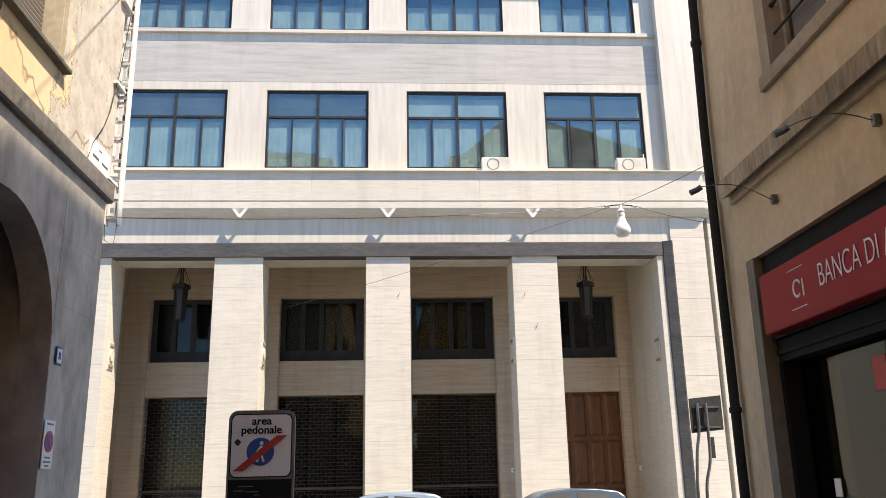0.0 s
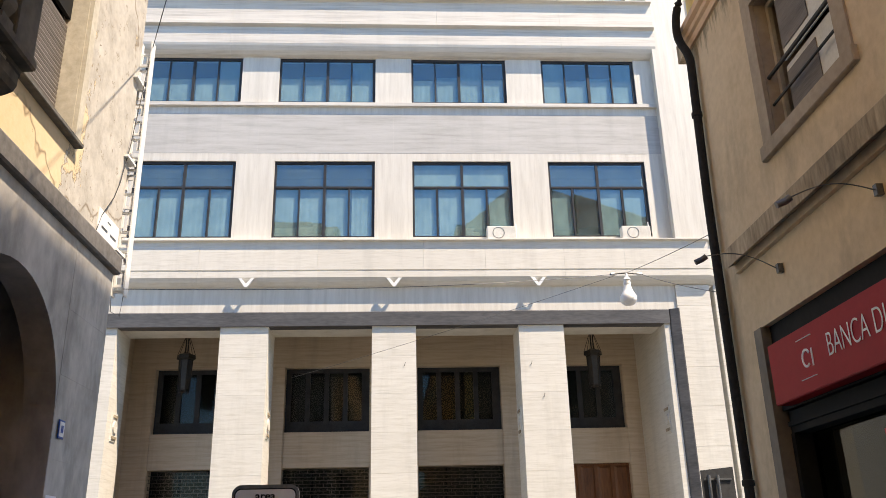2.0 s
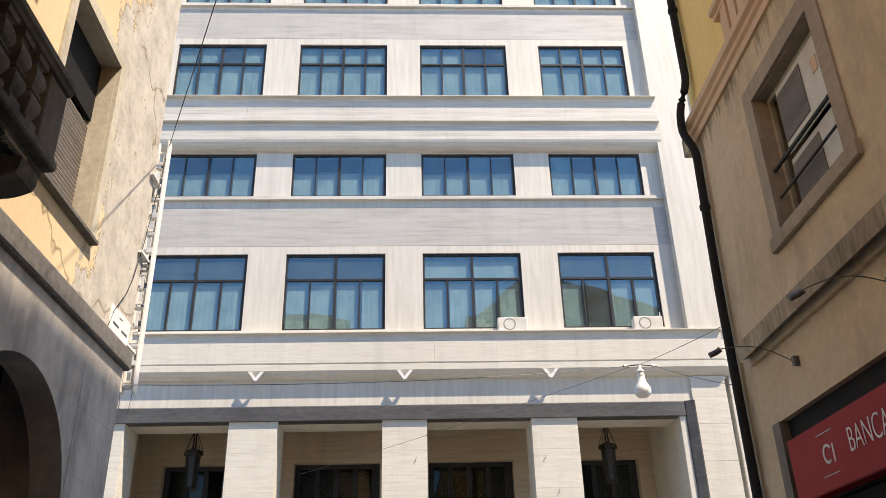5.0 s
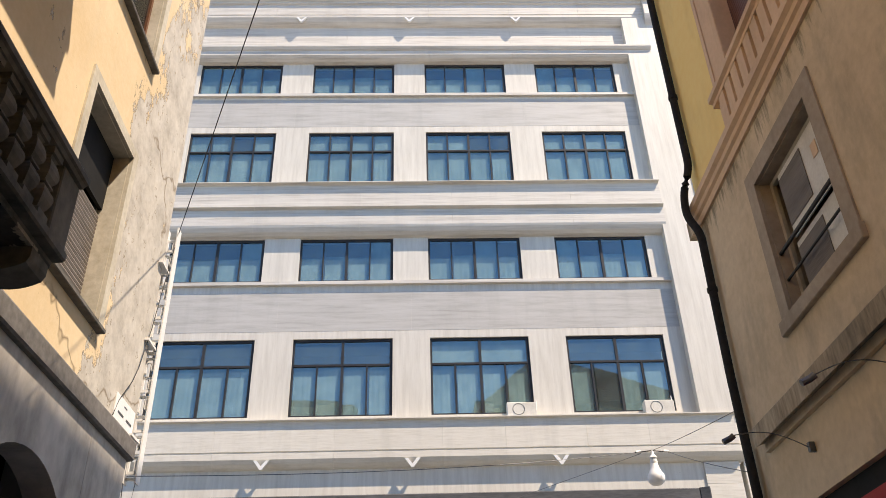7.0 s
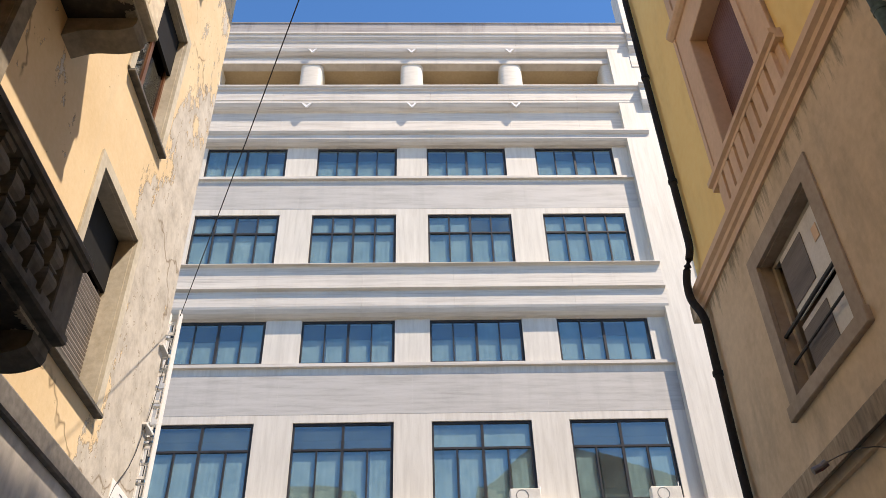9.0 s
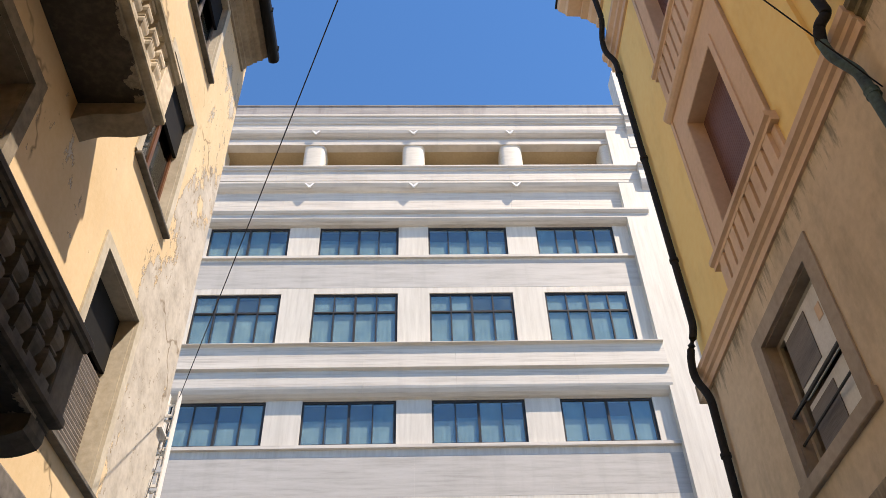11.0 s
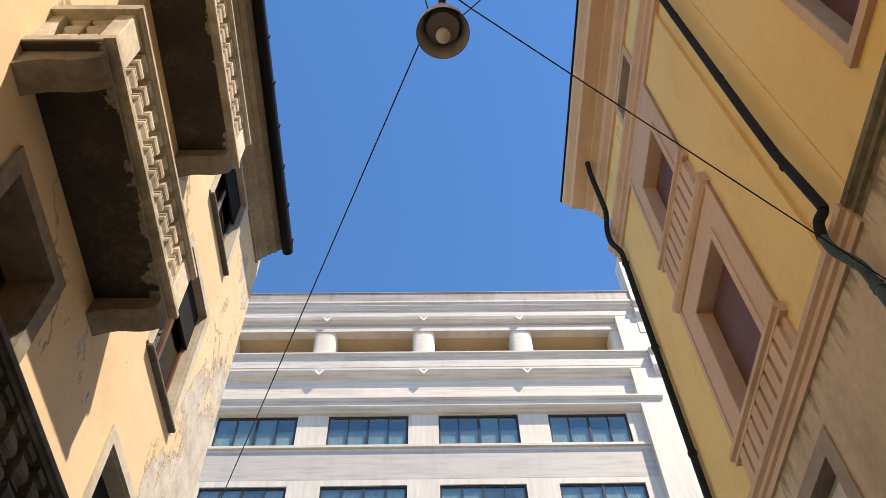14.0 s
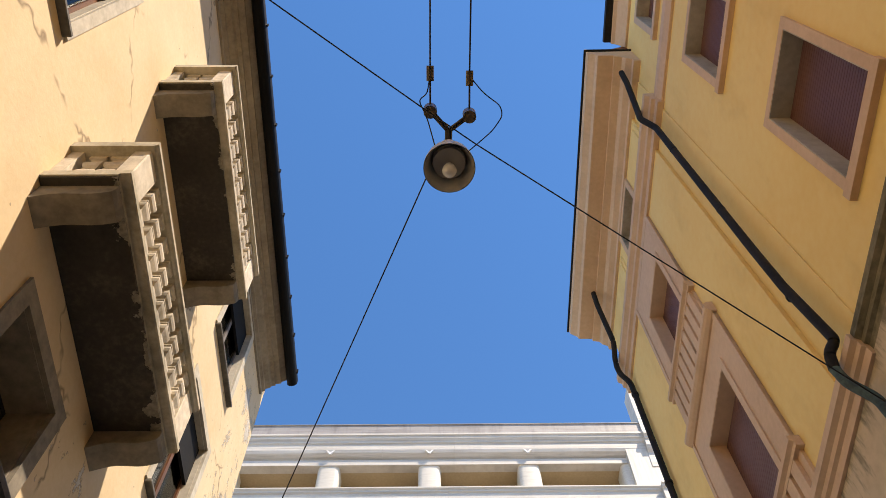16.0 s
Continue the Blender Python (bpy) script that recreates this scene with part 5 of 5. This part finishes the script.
lathe(bm, [(0.03, LZ + 0.10), (0.032, LZ + 0.06), (0.05, LZ + 0.03), (0.056, LZ - 0.01), (0.045, LZ - 0.05), (0.02, LZ - 0.07)], LX, LY + 0.02, 20)
part("bulb", bm, WHITE, lamp, "white glass bulb", smooth=True)
JX, JY, JZ = -0.06, 1.96, LZ + 0.56
bm = bmesh.new()
tube(bm, [(LX, LY - 0.01, LZ + 0.50), (JX, JY, JZ)], 0.03)
part("stem", bm, IRON, lamp)
ENDS = [(-0.21, 1.80, LZ + 0.60), (0.11, 1.84, LZ + 0.60)]
for e in ENDS:
    bm = bmesh.new()
    tube(bm, [(JX, JY, JZ), e], 0.022)
    part("arm", bm, IRON, lamp)
    bm = bmesh.new()
    tube(bm, [(e[0], e[1], e[2] - 0.05), (e[0], e[1], e[2] - 0.03), (e[0], e[1], e[2] + 0.05)], 0.055, 16)
    part("insulator", bm, PORCELAIN, lamp, "brown porcelain insulator")
    bm = bmesh.new()
    tube(bm, [e, (e[0], e[1] - 0.26, e[2] + 0.06)], 0.008)
    part("link", bm, IRON, lamp)
    bm = bmesh.new()
    tube(bm, [(e[0], e[1] - 0.23, e[2] + 0.055), (e[0], e[1] - 0.25, e[2] + 0.06), (e[0], e[1] - 0.33, e[2] + 0.075), (e[0], e[1] - 0.35, e[2] + 0.08)], 0.030, 10)
    part("strain_insulator", bm, PORCELAIN, lamp, "tan strain insulator")
    bm = bmesh.new()
    tube(bm, smooth_path((e[0], e[1] - 0.34, e[2] + 0.078), (e[0] + 0.05, -13.5, 9.6), 0.1), 0.007, 6)
    part("wire", bm, CABLE, lamp)
for pts in ([(0.105, 1.53, LZ + 0.68), (0.225, 1.67, LZ + 0.66), (0.365, 1.77, LZ + 0.64), (0.385, 1.85, LZ + 0.62), (0.305, 1.97, LZ + 0.60), (0.185, 2.05, LZ + 0.52), (0.065, 2.11, LZ + 0.40), (-0.015, 2.09, LZ + 0.34)],
            [(-0.215, 1.55, LZ + 0.66), (-0.235, 1.67, LZ + 0.63), (-0.305, 1.71, LZ + 0.60), (-0.235, 1.85, LZ + 0.55), (-0.195, 1.97, LZ + 0.45), (-0.165, 2.05, LZ + 0.34)]):
    bm = bmesh.new()
    tube(bm, arc(pts, 0.06), 0.005, 6)
    part("loop_cable", bm, CABLE, lamp)


def cable(points, label, r=0.0058, material=None, name="cable"):
    bm = bmesh.new()
    tube(bm, points, r, 6)
    ob = new(name, mesh_of(name, bm, material or CABLE))
    return tagged(ob, label, "cable")


cable([*smooth_path((B - 0.03, 3.41, 6.55), (0.17, 2.03, 8.30), 0.01), *smooth_path((-0.30, 1.70, 8.30), (A, -0.62, 8.3), 0.01)], "black span cable across the street past the lamp")
corner = (A + 0.08, 9.52, 8.05)
cable([*smooth_path((LX - 0.085, LY, 8.28), corner, 0.04), (A + 0.03, 9.28, 6.48), (A + 0.02, 9.12, 5.92), (A + 0.03, 8.96, 5.66), (A + 0.02, 8.69, 5.33), (A + 0.02, 8.59, 5.12)], "black lamp cable down the peeling corner of the house")

# globe lamp over the cross street
G = (3.89, 14.0)
globe = thing("hanging_lamp", (*G, 5.790), "white glass lamp shaped like a bulb, hung from wires", "lamp")
bm = bmesh.new()
lathe(bm, [(0.02, 5.80), (0.09, 5.81), (0.135, 5.85), (0.148, 5.91), (0.14, 5.97), (0.105, 6.03), (0.08, 6.09), (0.062, 6.165)], *G, 24)
part("globe", bm, WHITE, globe, "white glass globe", smooth=True)
bm = bmesh.new()
lathe(bm, [(0.062, 6.165), (0.07, 6.190), (0.055, 6.250), (0.075, 6.270), (0.03, 6.330), (0.02, 6.400)], *G, 16)
part("cap", bm, PVC, globe, "pale metal cap", smooth=True)
bm = bmesh.new()
tube(bm, [(G[0] - 0.30, G[1], 6.370), (G[0], G[1], 6.400), (G[0] + 0.30, G[1], 6.370)], 0.012)
part("yoke", bm, IRON, globe)
for s in (-1, 1):
    bm = bmesh.new()
    tube(bm, [(G[0] + s * 0.28, G[1], 6.370), (G[0] + s * 0.20, G[1], 6.385)], 0.03, 8)
    part("insulator", bm, PVC, globe)
cable(smooth_path((G[0] - 0.29, G[1], 6.370), (A, 9.40, 4.70), 0.10), "thin grey wire from the lamp to the house corner", 0.005, STEEL, "wire")
cable(smooth_path((G[0] + 0.29, G[1], 6.370), (B + 0.05, FAR + 0.02, 4.20), 0.03), "thin grey wire from the lamp to the ochre house", 0.005, STEEL, "wire")
cable(smooth_path((G[0], G[1], 6.400), (B + 0.10, FAR + 0.02, 4.90), 0.02), "thin dark wire from the lamp to the ochre house", 0.0045, STEEL, "wire")
cable(smooth_path((G[0] - 0.2, G[1], 6.350), (-3.0, 21.7, 6.130), 0.05), "thin dark wire from the lamp to the portico", 0.004, STEEL, "wire")

# upright white sign at the corner, with letters that cannot be read
blade = thing("corner_sign", (A + 0.015, 9.56, 4.45), "tall narrow white metal sign with cut-out letters, fixed to the corner", "sign")
for x in (A - 0.075, A + 0.070):
    boxpart("upright", (x, x + 0.016, 9.48, 9.62, 4.65, 8.13), PVC, blade)
z = 4.70
k = 0
while z < 8.08:
    boxpart("rung", (A - 0.059, A + 0.070, 9.55, 9.59, z, z + 0.028), PVC, blade)
    h = 0.22
    if z + h < 8.08:
        bm = bmesh.new()
        v = k % 4
        box(bm, A - 0.050, A - 0.025, 9.50, 9.53, z + 0.05, z + h)
        if v in (0, 2):
            box(bm, A - 0.025, A + 0.055, 9.50, 9.53, z + 0.05, z + 0.085)
        if v in (0, 1, 3):
            box(bm, A + 0.030, A + 0.055, 9.50, 9.53, z + 0.09, z + h)
        if v in (1, 2):
            box(bm, A - 0.025, A + 0.029, 9.50, 9.53, z + h - 0.035, z + h)
        part("letter_bar", bm, WHITE, blade)
    z += 0.25
    k += 1
for z in (5.1, 6.3, 7.4):
    boxpart("wall_bracket", (A - 0.075, A + 0.055, 9.18, 9.49, z, z + 0.03), PVC, blade)
bm = bmesh.new()
tube(bm, [(A - 0.065, 9.51, 4.66), (A - 0.055, 9.51, 4.46), (A + 0.055, 9.51, 4.40), (A + 0.075, 9.51, 4.66)], 0.006, 6)
part("wire_loop", bm, STEEL, blade)

# plates on the house with the arch
plate = thing("street_plate", (A, 8.95, 5.11), "white marble street name plate on peeling plaster", "plate")
boxpart("slab", (A, A + 0.02, 8.62, 9.28, 5.11, 5.40), WHITE, plate, edge=0.004)
for y0, y1, z in ((8.72, 8.91, 5.20), (9.01, 9.20, 5.20), (8.89, 8.99, 5.32)):
    boxpart("letter_bar", (A + 0.02, A + 0.023, y0, y1, z, z + (0.026 if z < 5.25 else 0.014)), STEEL, plate)
num = thing("number_plate", (A, 8.370, 2.95), "white enamel plate with a blue edge and blue bars", "plate")
boxpart("edge", (A + 0.014, A + 0.024, 8.300, 8.440, 2.86, 3.04), BLUE, num, edge=0.004)
boxpart("face", (A + 0.024, A + 0.028, 8.315, 8.425, 2.88, 3.02), WHITE, num)
for y in (8.345, 8.375):
    boxpart("bar", (A + 0.028, A + 0.031, y, y + 0.02, 2.915, 2.985), BLUE, num)
park = thing("no_parking_sign", (A, 8.330, 2.1), "white no parking plate with a red ring on blue", "sign")
boxpart("panel", (A + 0.014, A + 0.022, 8.210, 8.460, 1.88, 2.33), WHITE, park, edge=0.003)


def disc(cx, cy, cz, r0, r1, x0, x1, sides=28):
    bm = bmesh.new()
    ring = []
    for r in (r0, r1):
        for x in (x0, x1):
            ring.append([bm.verts.new((x, cy + r * math.cos(2 * math.pi * k / sides), cz + r * math.sin(2 * math.pi * k / sides))) for k in range(sides)])
    for k in range(sides):
        n = (k + 1) % sides
        bm.faces.new((ring[1][k], ring[1][n], ring[3][n], ring[3][k]))
        bm.faces.new((ring[2][k], ring[2][n], ring[3][n], ring[3][k]))
        bm.faces.new((ring[0][k], ring[0][n], ring[2][n], ring[2][k]))
    return bm


part("blue_disc", disc(0, 8.335, 2.13, 0.001, 0.075, A + 0.022, A + 0.026), BLUE, park)
part("red_ring", disc(0, 8.335, 2.13, 0.075, 0.10, A + 0.022, A + 0.027), SIGNRED, park)
bm = bmesh.new()
v = box(bm, A + 0.026, A + 0.028, 8.265, 8.405, 2.118, 2.142)
bmesh.ops.rotate(bm, verts=bm.verts, cent=(A, 8.335, 2.13), matrix=Matrix.Rotation(radians(-45), 3, "X"))
part("red_stroke", bm, SIGNRED, park)
for z, a, b in ((1.975, 8.270, 8.400), (1.935, 8.250, 8.420), (1.90, 8.290, 8.380), (2.285, 8.260, 8.410)):
    boxpart("text_bar", (A + 0.022, A + 0.024, a, b, z, z + 0.016), STEEL, park)

# pedestrian area sign on its post
SY = 8.4
ped = thing("pedestrian_area_sign", (-1.465, SY, 0), "white pedestrian area sign in a dark frame, red stroke across", "sign")


def rounded(bm, x0, x1, z0, z1, r, y0, y1, seg=6):
    pts = []
    for cx, cz, a in ((x1 - r, z1 - r, 0), (x0 + r, z1 - r, 90), (x0 + r, z0 + r, 180), (x1 - r, z0 + r, 270)):
        for k in range(seg + 1):
            t = radians(a + 90 * k / seg)
            pts.append((cx + r * math.cos(t), cz + r * math.sin(t)))
    a = [bm.verts.new((x, y0, z)) for x, z in pts]
    b = [bm.verts.new((x, y1, z)) for x, z in pts]
    n = len(pts)
    for i in range(n):
        bm.faces.new((a[i], a[(i + 1) % n], b[(i + 1) % n], b[i]))
    bm.faces.new(a)
    bm.faces.new(b[::-1])


bm = bmesh.new()
rounded(bm, -1.785, -1.145, 0.9, 2.40, 0.09, SY, SY + 0.06)
frame_ob = part("frame", bm, STEEL, ped, "dark grey rounded frame")
bm = bmesh.new()
rounded(bm, -1.760, -1.170, 1.765, 2.365, 0.06, SY - 0.008, SY - 0.001)
part("black_rim", bm, BLACK, frame_ob)
bm = bmesh.new()
rounded(bm, -1.750, -1.180, 1.775, 2.355, 0.055, SY - 0.012, SY - 0.0085)
face = part("face", bm, WHITE, frame_ob, "white enamel face")
boxpart("lower_panel", (-1.765, -1.165, SY - 0.010, SY - 0.001, 0.95, 1.745), BLACK, frame_ob, "black panel with faint scribble")
letters("area", 0.105, (-1.465, SY - 0.0135, 2.293), (1, 0, 0), (0, 0, 1), BLACK, face, stretch=1.05, bold=0.002)
letters("pedonale", 0.105, (-1.465, SY - 0.0135, 2.208), (1, 0, 0), (0, 0, 1), BLACK, face, stretch=1.02, bold=0.002)


def flat_disc(cx, cz, r, y0, y1):
    bm = bmesh.new()
    rounded(bm, cx - r, cx + r, cz - r, cz + r, r - 0.0005, y0, y1, 10)
    return bm


part("blue_disc", flat_disc(-1.470, 2.005, 0.132, SY - 0.0155, SY - 0.0125), BLUE, face)
part("white_dot", flat_disc(-1.460, 2.085, 0.018, SY - 0.0185, SY - 0.016), WHITE, face)
bm = bmesh.new()
for (xa, za), (xb, zb) in (((-1.460, 2.06), (-1.465, 1.99)), ((-1.465, 1.99), (-1.500, 1.91)), ((-1.465, 1.99), (-1.435, 1.91)), ((-1.465, 2.05), (-1.500, 2.00))):
    tube(bm, [(xa, SY - 0.017, za), (xb, SY - 0.017, zb)], 0.012, 6)
part("white_bars", bm, WHITE, face)
bm = bmesh.new()
v = [bm.verts.new((x, y, z)) for y in (SY - 0.0315, SY - 0.0290) for x, z in ((-1.725, 1.825), (-1.625, 1.825), (-1.215, 2.155), (-1.315, 2.155))]
bm.faces.new(v[:4])
bm.faces.new(v[4:][::-1])
for i in range(4):
    bm.faces.new((v[i], v[(i + 1) % 4], v[4 + (i + 1) % 4], v[4 + i]))
part("red_stroke", bm, SIGNRED, face)
bm = bmesh.new()
box(bm, -1.715, -1.665, SY - 0.0145, SY - 0.0125, 2.07, 2.12)
bmesh.ops.rotate(bm, verts=bm.verts, cent=(-1.690, SY, 2.095), matrix=Matrix.Rotation(radians(38), 3, "Y"))
part("sticker", bm, IRON, face)
for x, z, w in ((-1.715, 1.64, 0.10), (-1.595, 1.63, 0.12), (-1.695, 1.57, 0.16), (-1.515, 1.60, 0.05), (-1.665, 1.68, 0.14)):
    boxpart("scribble_bar", (x, x + w, SY - 0.0115, SY - 0.0105, z, z + 0.008), STEEL, frame_ob)
for x in (-1.715, -1.215):
    boxpart("post", (x - 0.03, x + 0.03, SY + 0.062, SY + 0.12, 0.0, 2.2), STEEL, ped)

# sign seen from behind, with its two bent poles
back = thing("road_sign", (4.99, 14.0, -0.02), "dark back of a road sign on two bent steel poles", "sign")
bm = bmesh.new()
v = box(bm, 4.79, 5.34, 13.98, 14.0, 2.37, 2.94)
for p in v:
    p.co.z += 0.05 * (p.co.x - 4.79) / 0.55
part("panel", bm, SIGNBACK, back)
for z in (2.45, 2.78):
    boxpart("rail", (4.84, 5.29, 13.955, 13.978, z, z + 0.03), STEEL, back)
for pts in ([(5.05, 13.93, 2.86), (5.05, 13.93, 2.2), (5.04, 13.93, 1.9), (4.93, 13.93, 1.55), (4.91, 13.93, -0.02)],
            [(4.91, 13.95, 2.86), (4.91, 13.95, 2.4), (4.84, 13.95, 2.1), (4.79, 13.95, 1.6), (4.77, 13.95, -0.02)]):
    bm = bmesh.new()
    tube(bm, arc(pts, 0.2), 0.026, 10)
    part("pole", bm, STEEL, back, smooth=True)
boxpart("small_plate", (5.06, 5.15, 13.96, 13.975, 1.96, 2.30), SIGNBACK, back)

# air conditioners on the ledge
for x in (2.34, 6.15):
    ac = thing("air_conditioner", (x, D - 0.2, 9.915), "white outdoor air conditioner on the window ledge", "air conditioner", "air conditioners on the ledge")
    boxpart("case", (x - 0.06, x + 0.76, D - 0.28, D - 0.02, 9.915, 10.31), ENAMEL, ac, edge=0.015)
    bm = bmesh.new()
    for r in (0.155, 0.165):
        for k in range(20):
            a0, a1 = 2 * math.pi * k / 20, 2 * math.pi * (k + 1) / 20
            tube(bm, [(x + 0.26 + r * math.cos(t), D - 0.283, 10.11 + r * math.sin(t)) for t in (a0, a1)], 0.004, 4)
    part("fan_grille", bm, STEEL, ac)
    bm = bmesh.new()
    tube(bm, arc([(x + 0.70, D - 0.05, 10.04), (x + 0.78, D - 0.05, 10.06), (x + 0.80, D + 0.02, 10.54)], 0.05), 0.014, 6)
    part("hose", bm, PVC, ac)

# lanterns in the portico
for x in (-6.23, 5.46):
    y = D + 1.8
    ln = thing("portico_lantern", (x, y, 6.15), "black iron lantern hung on a rod in the portico", "lantern", "lanterns in the portico")
    bm = bmesh.new()
    tube(bm, [(x - 0.03, y, 8.079), (x - 0.03, y, 7.19)], 0.02, 6)
    tube(bm, [(x + 0.03, y, 8.079), (x + 0.03, y, 7.19)], 0.02, 6)
    part("rod", bm, IRON, ln)
    bm = bmesh.new()
    lathe(bm, [(0.10, 7.26), (0.13, 7.23), (0.26, 7.19), (0.27, 7.08), (0.20, 7.06), (0.19, 7.03)], x, y, 6)
    part("cap", bm, IRON, ln)
    bm = bmesh.new()
    for k in range(6):
        a = math.pi * k / 3
        tube(bm, [(x + 0.19 * math.cos(a), y + 0.19 * math.sin(a), 7.05), (x + 0.15 * math.cos(a), y + 0.15 * math.sin(a), 6.10)], 0.016, 6)
        tube(bm, [(x + 0.05 * math.cos(a), y + 0.05 * math.sin(a), 7.75), (x + 0.25 * math.cos(a), y + 0.25 * math.sin(a), 7.20)], 0.008, 5)
    part("cage", bm, IRON, ln)
    bm = bmesh.new()
    lathe(bm, [(0.08, 6.15), (0.16, 6.18), (0.16, 6.22), (0.145, 6.23)], x, y, 6)
    part("base", bm, IRON, ln)
    bm = bmesh.new()
    lathe(bm, [(0.138, 6.23), (0.175, 7.03)], x, y, 6)
    part("glass", bm, SIGNBACK, ln, "dark smoked glass")

# number plates, carved plaques and hooks on the portico
for x, z in ((3.29, 1.91), (7.06, 1.91), (-8.25, 1.77)):
    pl = thing("number_plate", (x, BACK, z), "small white enamel number plate on travertine", "plate", "plates in the portico")
    boxpart("face", (x - 0.09, x + 0.09, BACK - 0.07, BACK - 0.05, z - 0.06, z + 0.06), WHITE, pl, edge=0.004)
    boxpart("bar", (x - 0.02, x + 0.02, BACK - 0.074, BACK - 0.07, z - 0.03, z + 0.03), BLUE, pl)
for x, s in ((-7.62, 1), (-3.66, 1), (3.05, -1), (7.06, -1)):
    y = D + 0.52
    pq = thing("carved_plaque", (x, y, 5.00), "small carved stone plaque with a round boss on a pier", "plaque", "plaques on the piers")
    bm = bmesh.new()
    lo, hi = sorted((x, x + s * 0.025))
    box(bm, lo, hi, y - 0.2, y + 0.2, 4.64, 5.37)
    part("slab", bm, CREAM, pq)
    bm = bmesh.new()
    tube(bm, [(x + s * 0.02, y, 5.00), (x + s * 0.06, y, 5.00)], 0.15, 16)
    part("boss", bm, CREAM, pq)
    for z in (4.70, 5.24):
        boxpart("corner_relief", tuple(sorted((x + s * 0.02, x + s * 0.05))) + (y - 0.16, y + 0.16, z, z + 0.07), STAINED, pq)
for x, z in ((-0.05, 6.43), (3.33, 6.43), (3.62, 5.56)):
    hk = thing("wall_hook", (x, D, z), "small dark iron hook in a portico pier", "hook", "hooks in the piers")
    bm = bmesh.new()
    tube(bm, [(x, D - 0.03, z), (x + 0.01, D - 0.06, z + 0.02), (x + 0.03, D - 0.07, z + 0.09)], 0.009, 6)
    part("rod", bm, IRON, hk)


def car(x_rear, y, paint, label):
    """A small five-door hatchback that faces -x, its tail at x_rear."""
    g = -0.02
    c = thing("car", (x_rear - 1.9, y, g), label, "car", "cars parked by the portico")

    def solid(outline, half, top_half=None, z_ref=(0.9, 1.45)):
        bm = bmesh.new()
        rows = []
        for s in (-1, 1):
            row = []
            for u, z in outline:
                h = half
                if top_half:
                    k = min(1, max(0, (z - z_ref[0]) / (z_ref[1] - z_ref[0])))
                    h = half + (top_half - half) * k
                row.append(bm.verts.new((x_rear - u, y + s * h, g + z)))
            rows.append(row)
        n = len(outline)
        for i in range(n):
            bm.faces.new((rows[0][i], rows[0][(i + 1) % n], rows[1][(i + 1) % n], rows[1][i]))
        bm.faces.new(rows[0])
        bm.faces.new(rows[1][::-1])
        bmesh.ops.recalc_face_normals(bm, faces=bm.faces)
        bmesh.ops.bevel(bm, geom=bm.edges[:], offset=0.035, segments=3, affect="EDGES", clamp_overlap=True)
        return bm
    body = part("body", solid([(0.0, 0.35), (0.02, 0.75), (0.10, 0.98), (2.6, 0.98), (3.55, 0.85), (3.78, 0.65), (3.8, 0.3), (3.6, 0.2), (0.2, 0.2)], 0.82), paint, c, smooth=True)
    part("cabin", solid([(0.09, 0.95), (0.16, 1.33), (0.30, 1.44), (0.70, 1.495), (1.30, 1.50), (1.75, 1.44), (2.75, 0.95)], 0.80, 0.60), paint, c, smooth=True)
    for s in (-1, 1):
        for us in ([(0.42, 1.0), (0.50, 1.38), (1.12, 1.44), (1.16, 1.0)], [(1.26, 1.0), (1.24, 1.44), (1.68, 1.40), (2.45, 1.0)]):
            bm = bmesh.new()
            q = []
            for off in (0.004, 0.016):
                q.append([bm.verts.new((x_rear - u, y + s * (0.80 - 0.20 * min(1, max(0, (z - 0.9) / 0.55)) + off), g + z)) for u, z in us])
            bm.faces.new(q[0])
            bm.faces.new(q[1][::-1])
            for i in range(4):
                bm.faces.new((q[0][i], q[0][(i + 1) % 4], q[1][(i + 1) % 4], q[1][i]))
            part("side_window", bm, SIGNBACK, c)
        boxpart("tail_light", tuple(sorted((x_rear - 0.20, x_rear - 0.11))) + tuple(sorted((y + s * 0.58, y + s * 0.685))) + (g + 1.0, g + 1.28), SIGNRED, c, "red tail light", 0.02)
        for u in (0.62, 3.05):
            bm = bmesh.new()
            tube(bm, [(x_rear - u, y + s * 0.66, g + 0.3), (x_rear - u, y + s * 0.70, g + 0.3), (x_rear - u, y + s * 0.84, g + 0.3)], 0.30, 24)
            wheel = part("wheel", bm, BLACK, c, "black tyre", smooth=True)
            bm = bmesh.new()
            tube(bm, [(x_rear - u, y + s * 0.83, g + 0.3), (x_rear - u, y + s * 0.85, g + 0.3)], 0.19, 20)
            part("rim", bm, STEEL, wheel)
    bm = bmesh.new()
    tube(bm, [(x_rear - 0.42, y, g + 1.50), (x_rear - 0.22, y, g + 1.80)], 0.004, 5)
    part("aerial", bm, CABLE, c)


car(0.95, 17.2, CARPAINT, "pale silver-blue hatchback parked on the road")
car(4.47, 17.2, CARPAINT2, "dark blue hatchback parked on the road")

# plain house that closes the street behind
bm = bmesh.new()
pierced(bm, "y", -44.0, -44.5, -14, 14, 0, 15, [(x - 0.5, x + 0.5, z, z + 1.8) for x in (-2, 0, 2) for z in (5, 8.4, 11.8)])
tagged(new("wall_end", mesh_of("wall_end", bm, YELLOW)), "plain ochre wall closing the far end of the street", "wall", kind="structure")
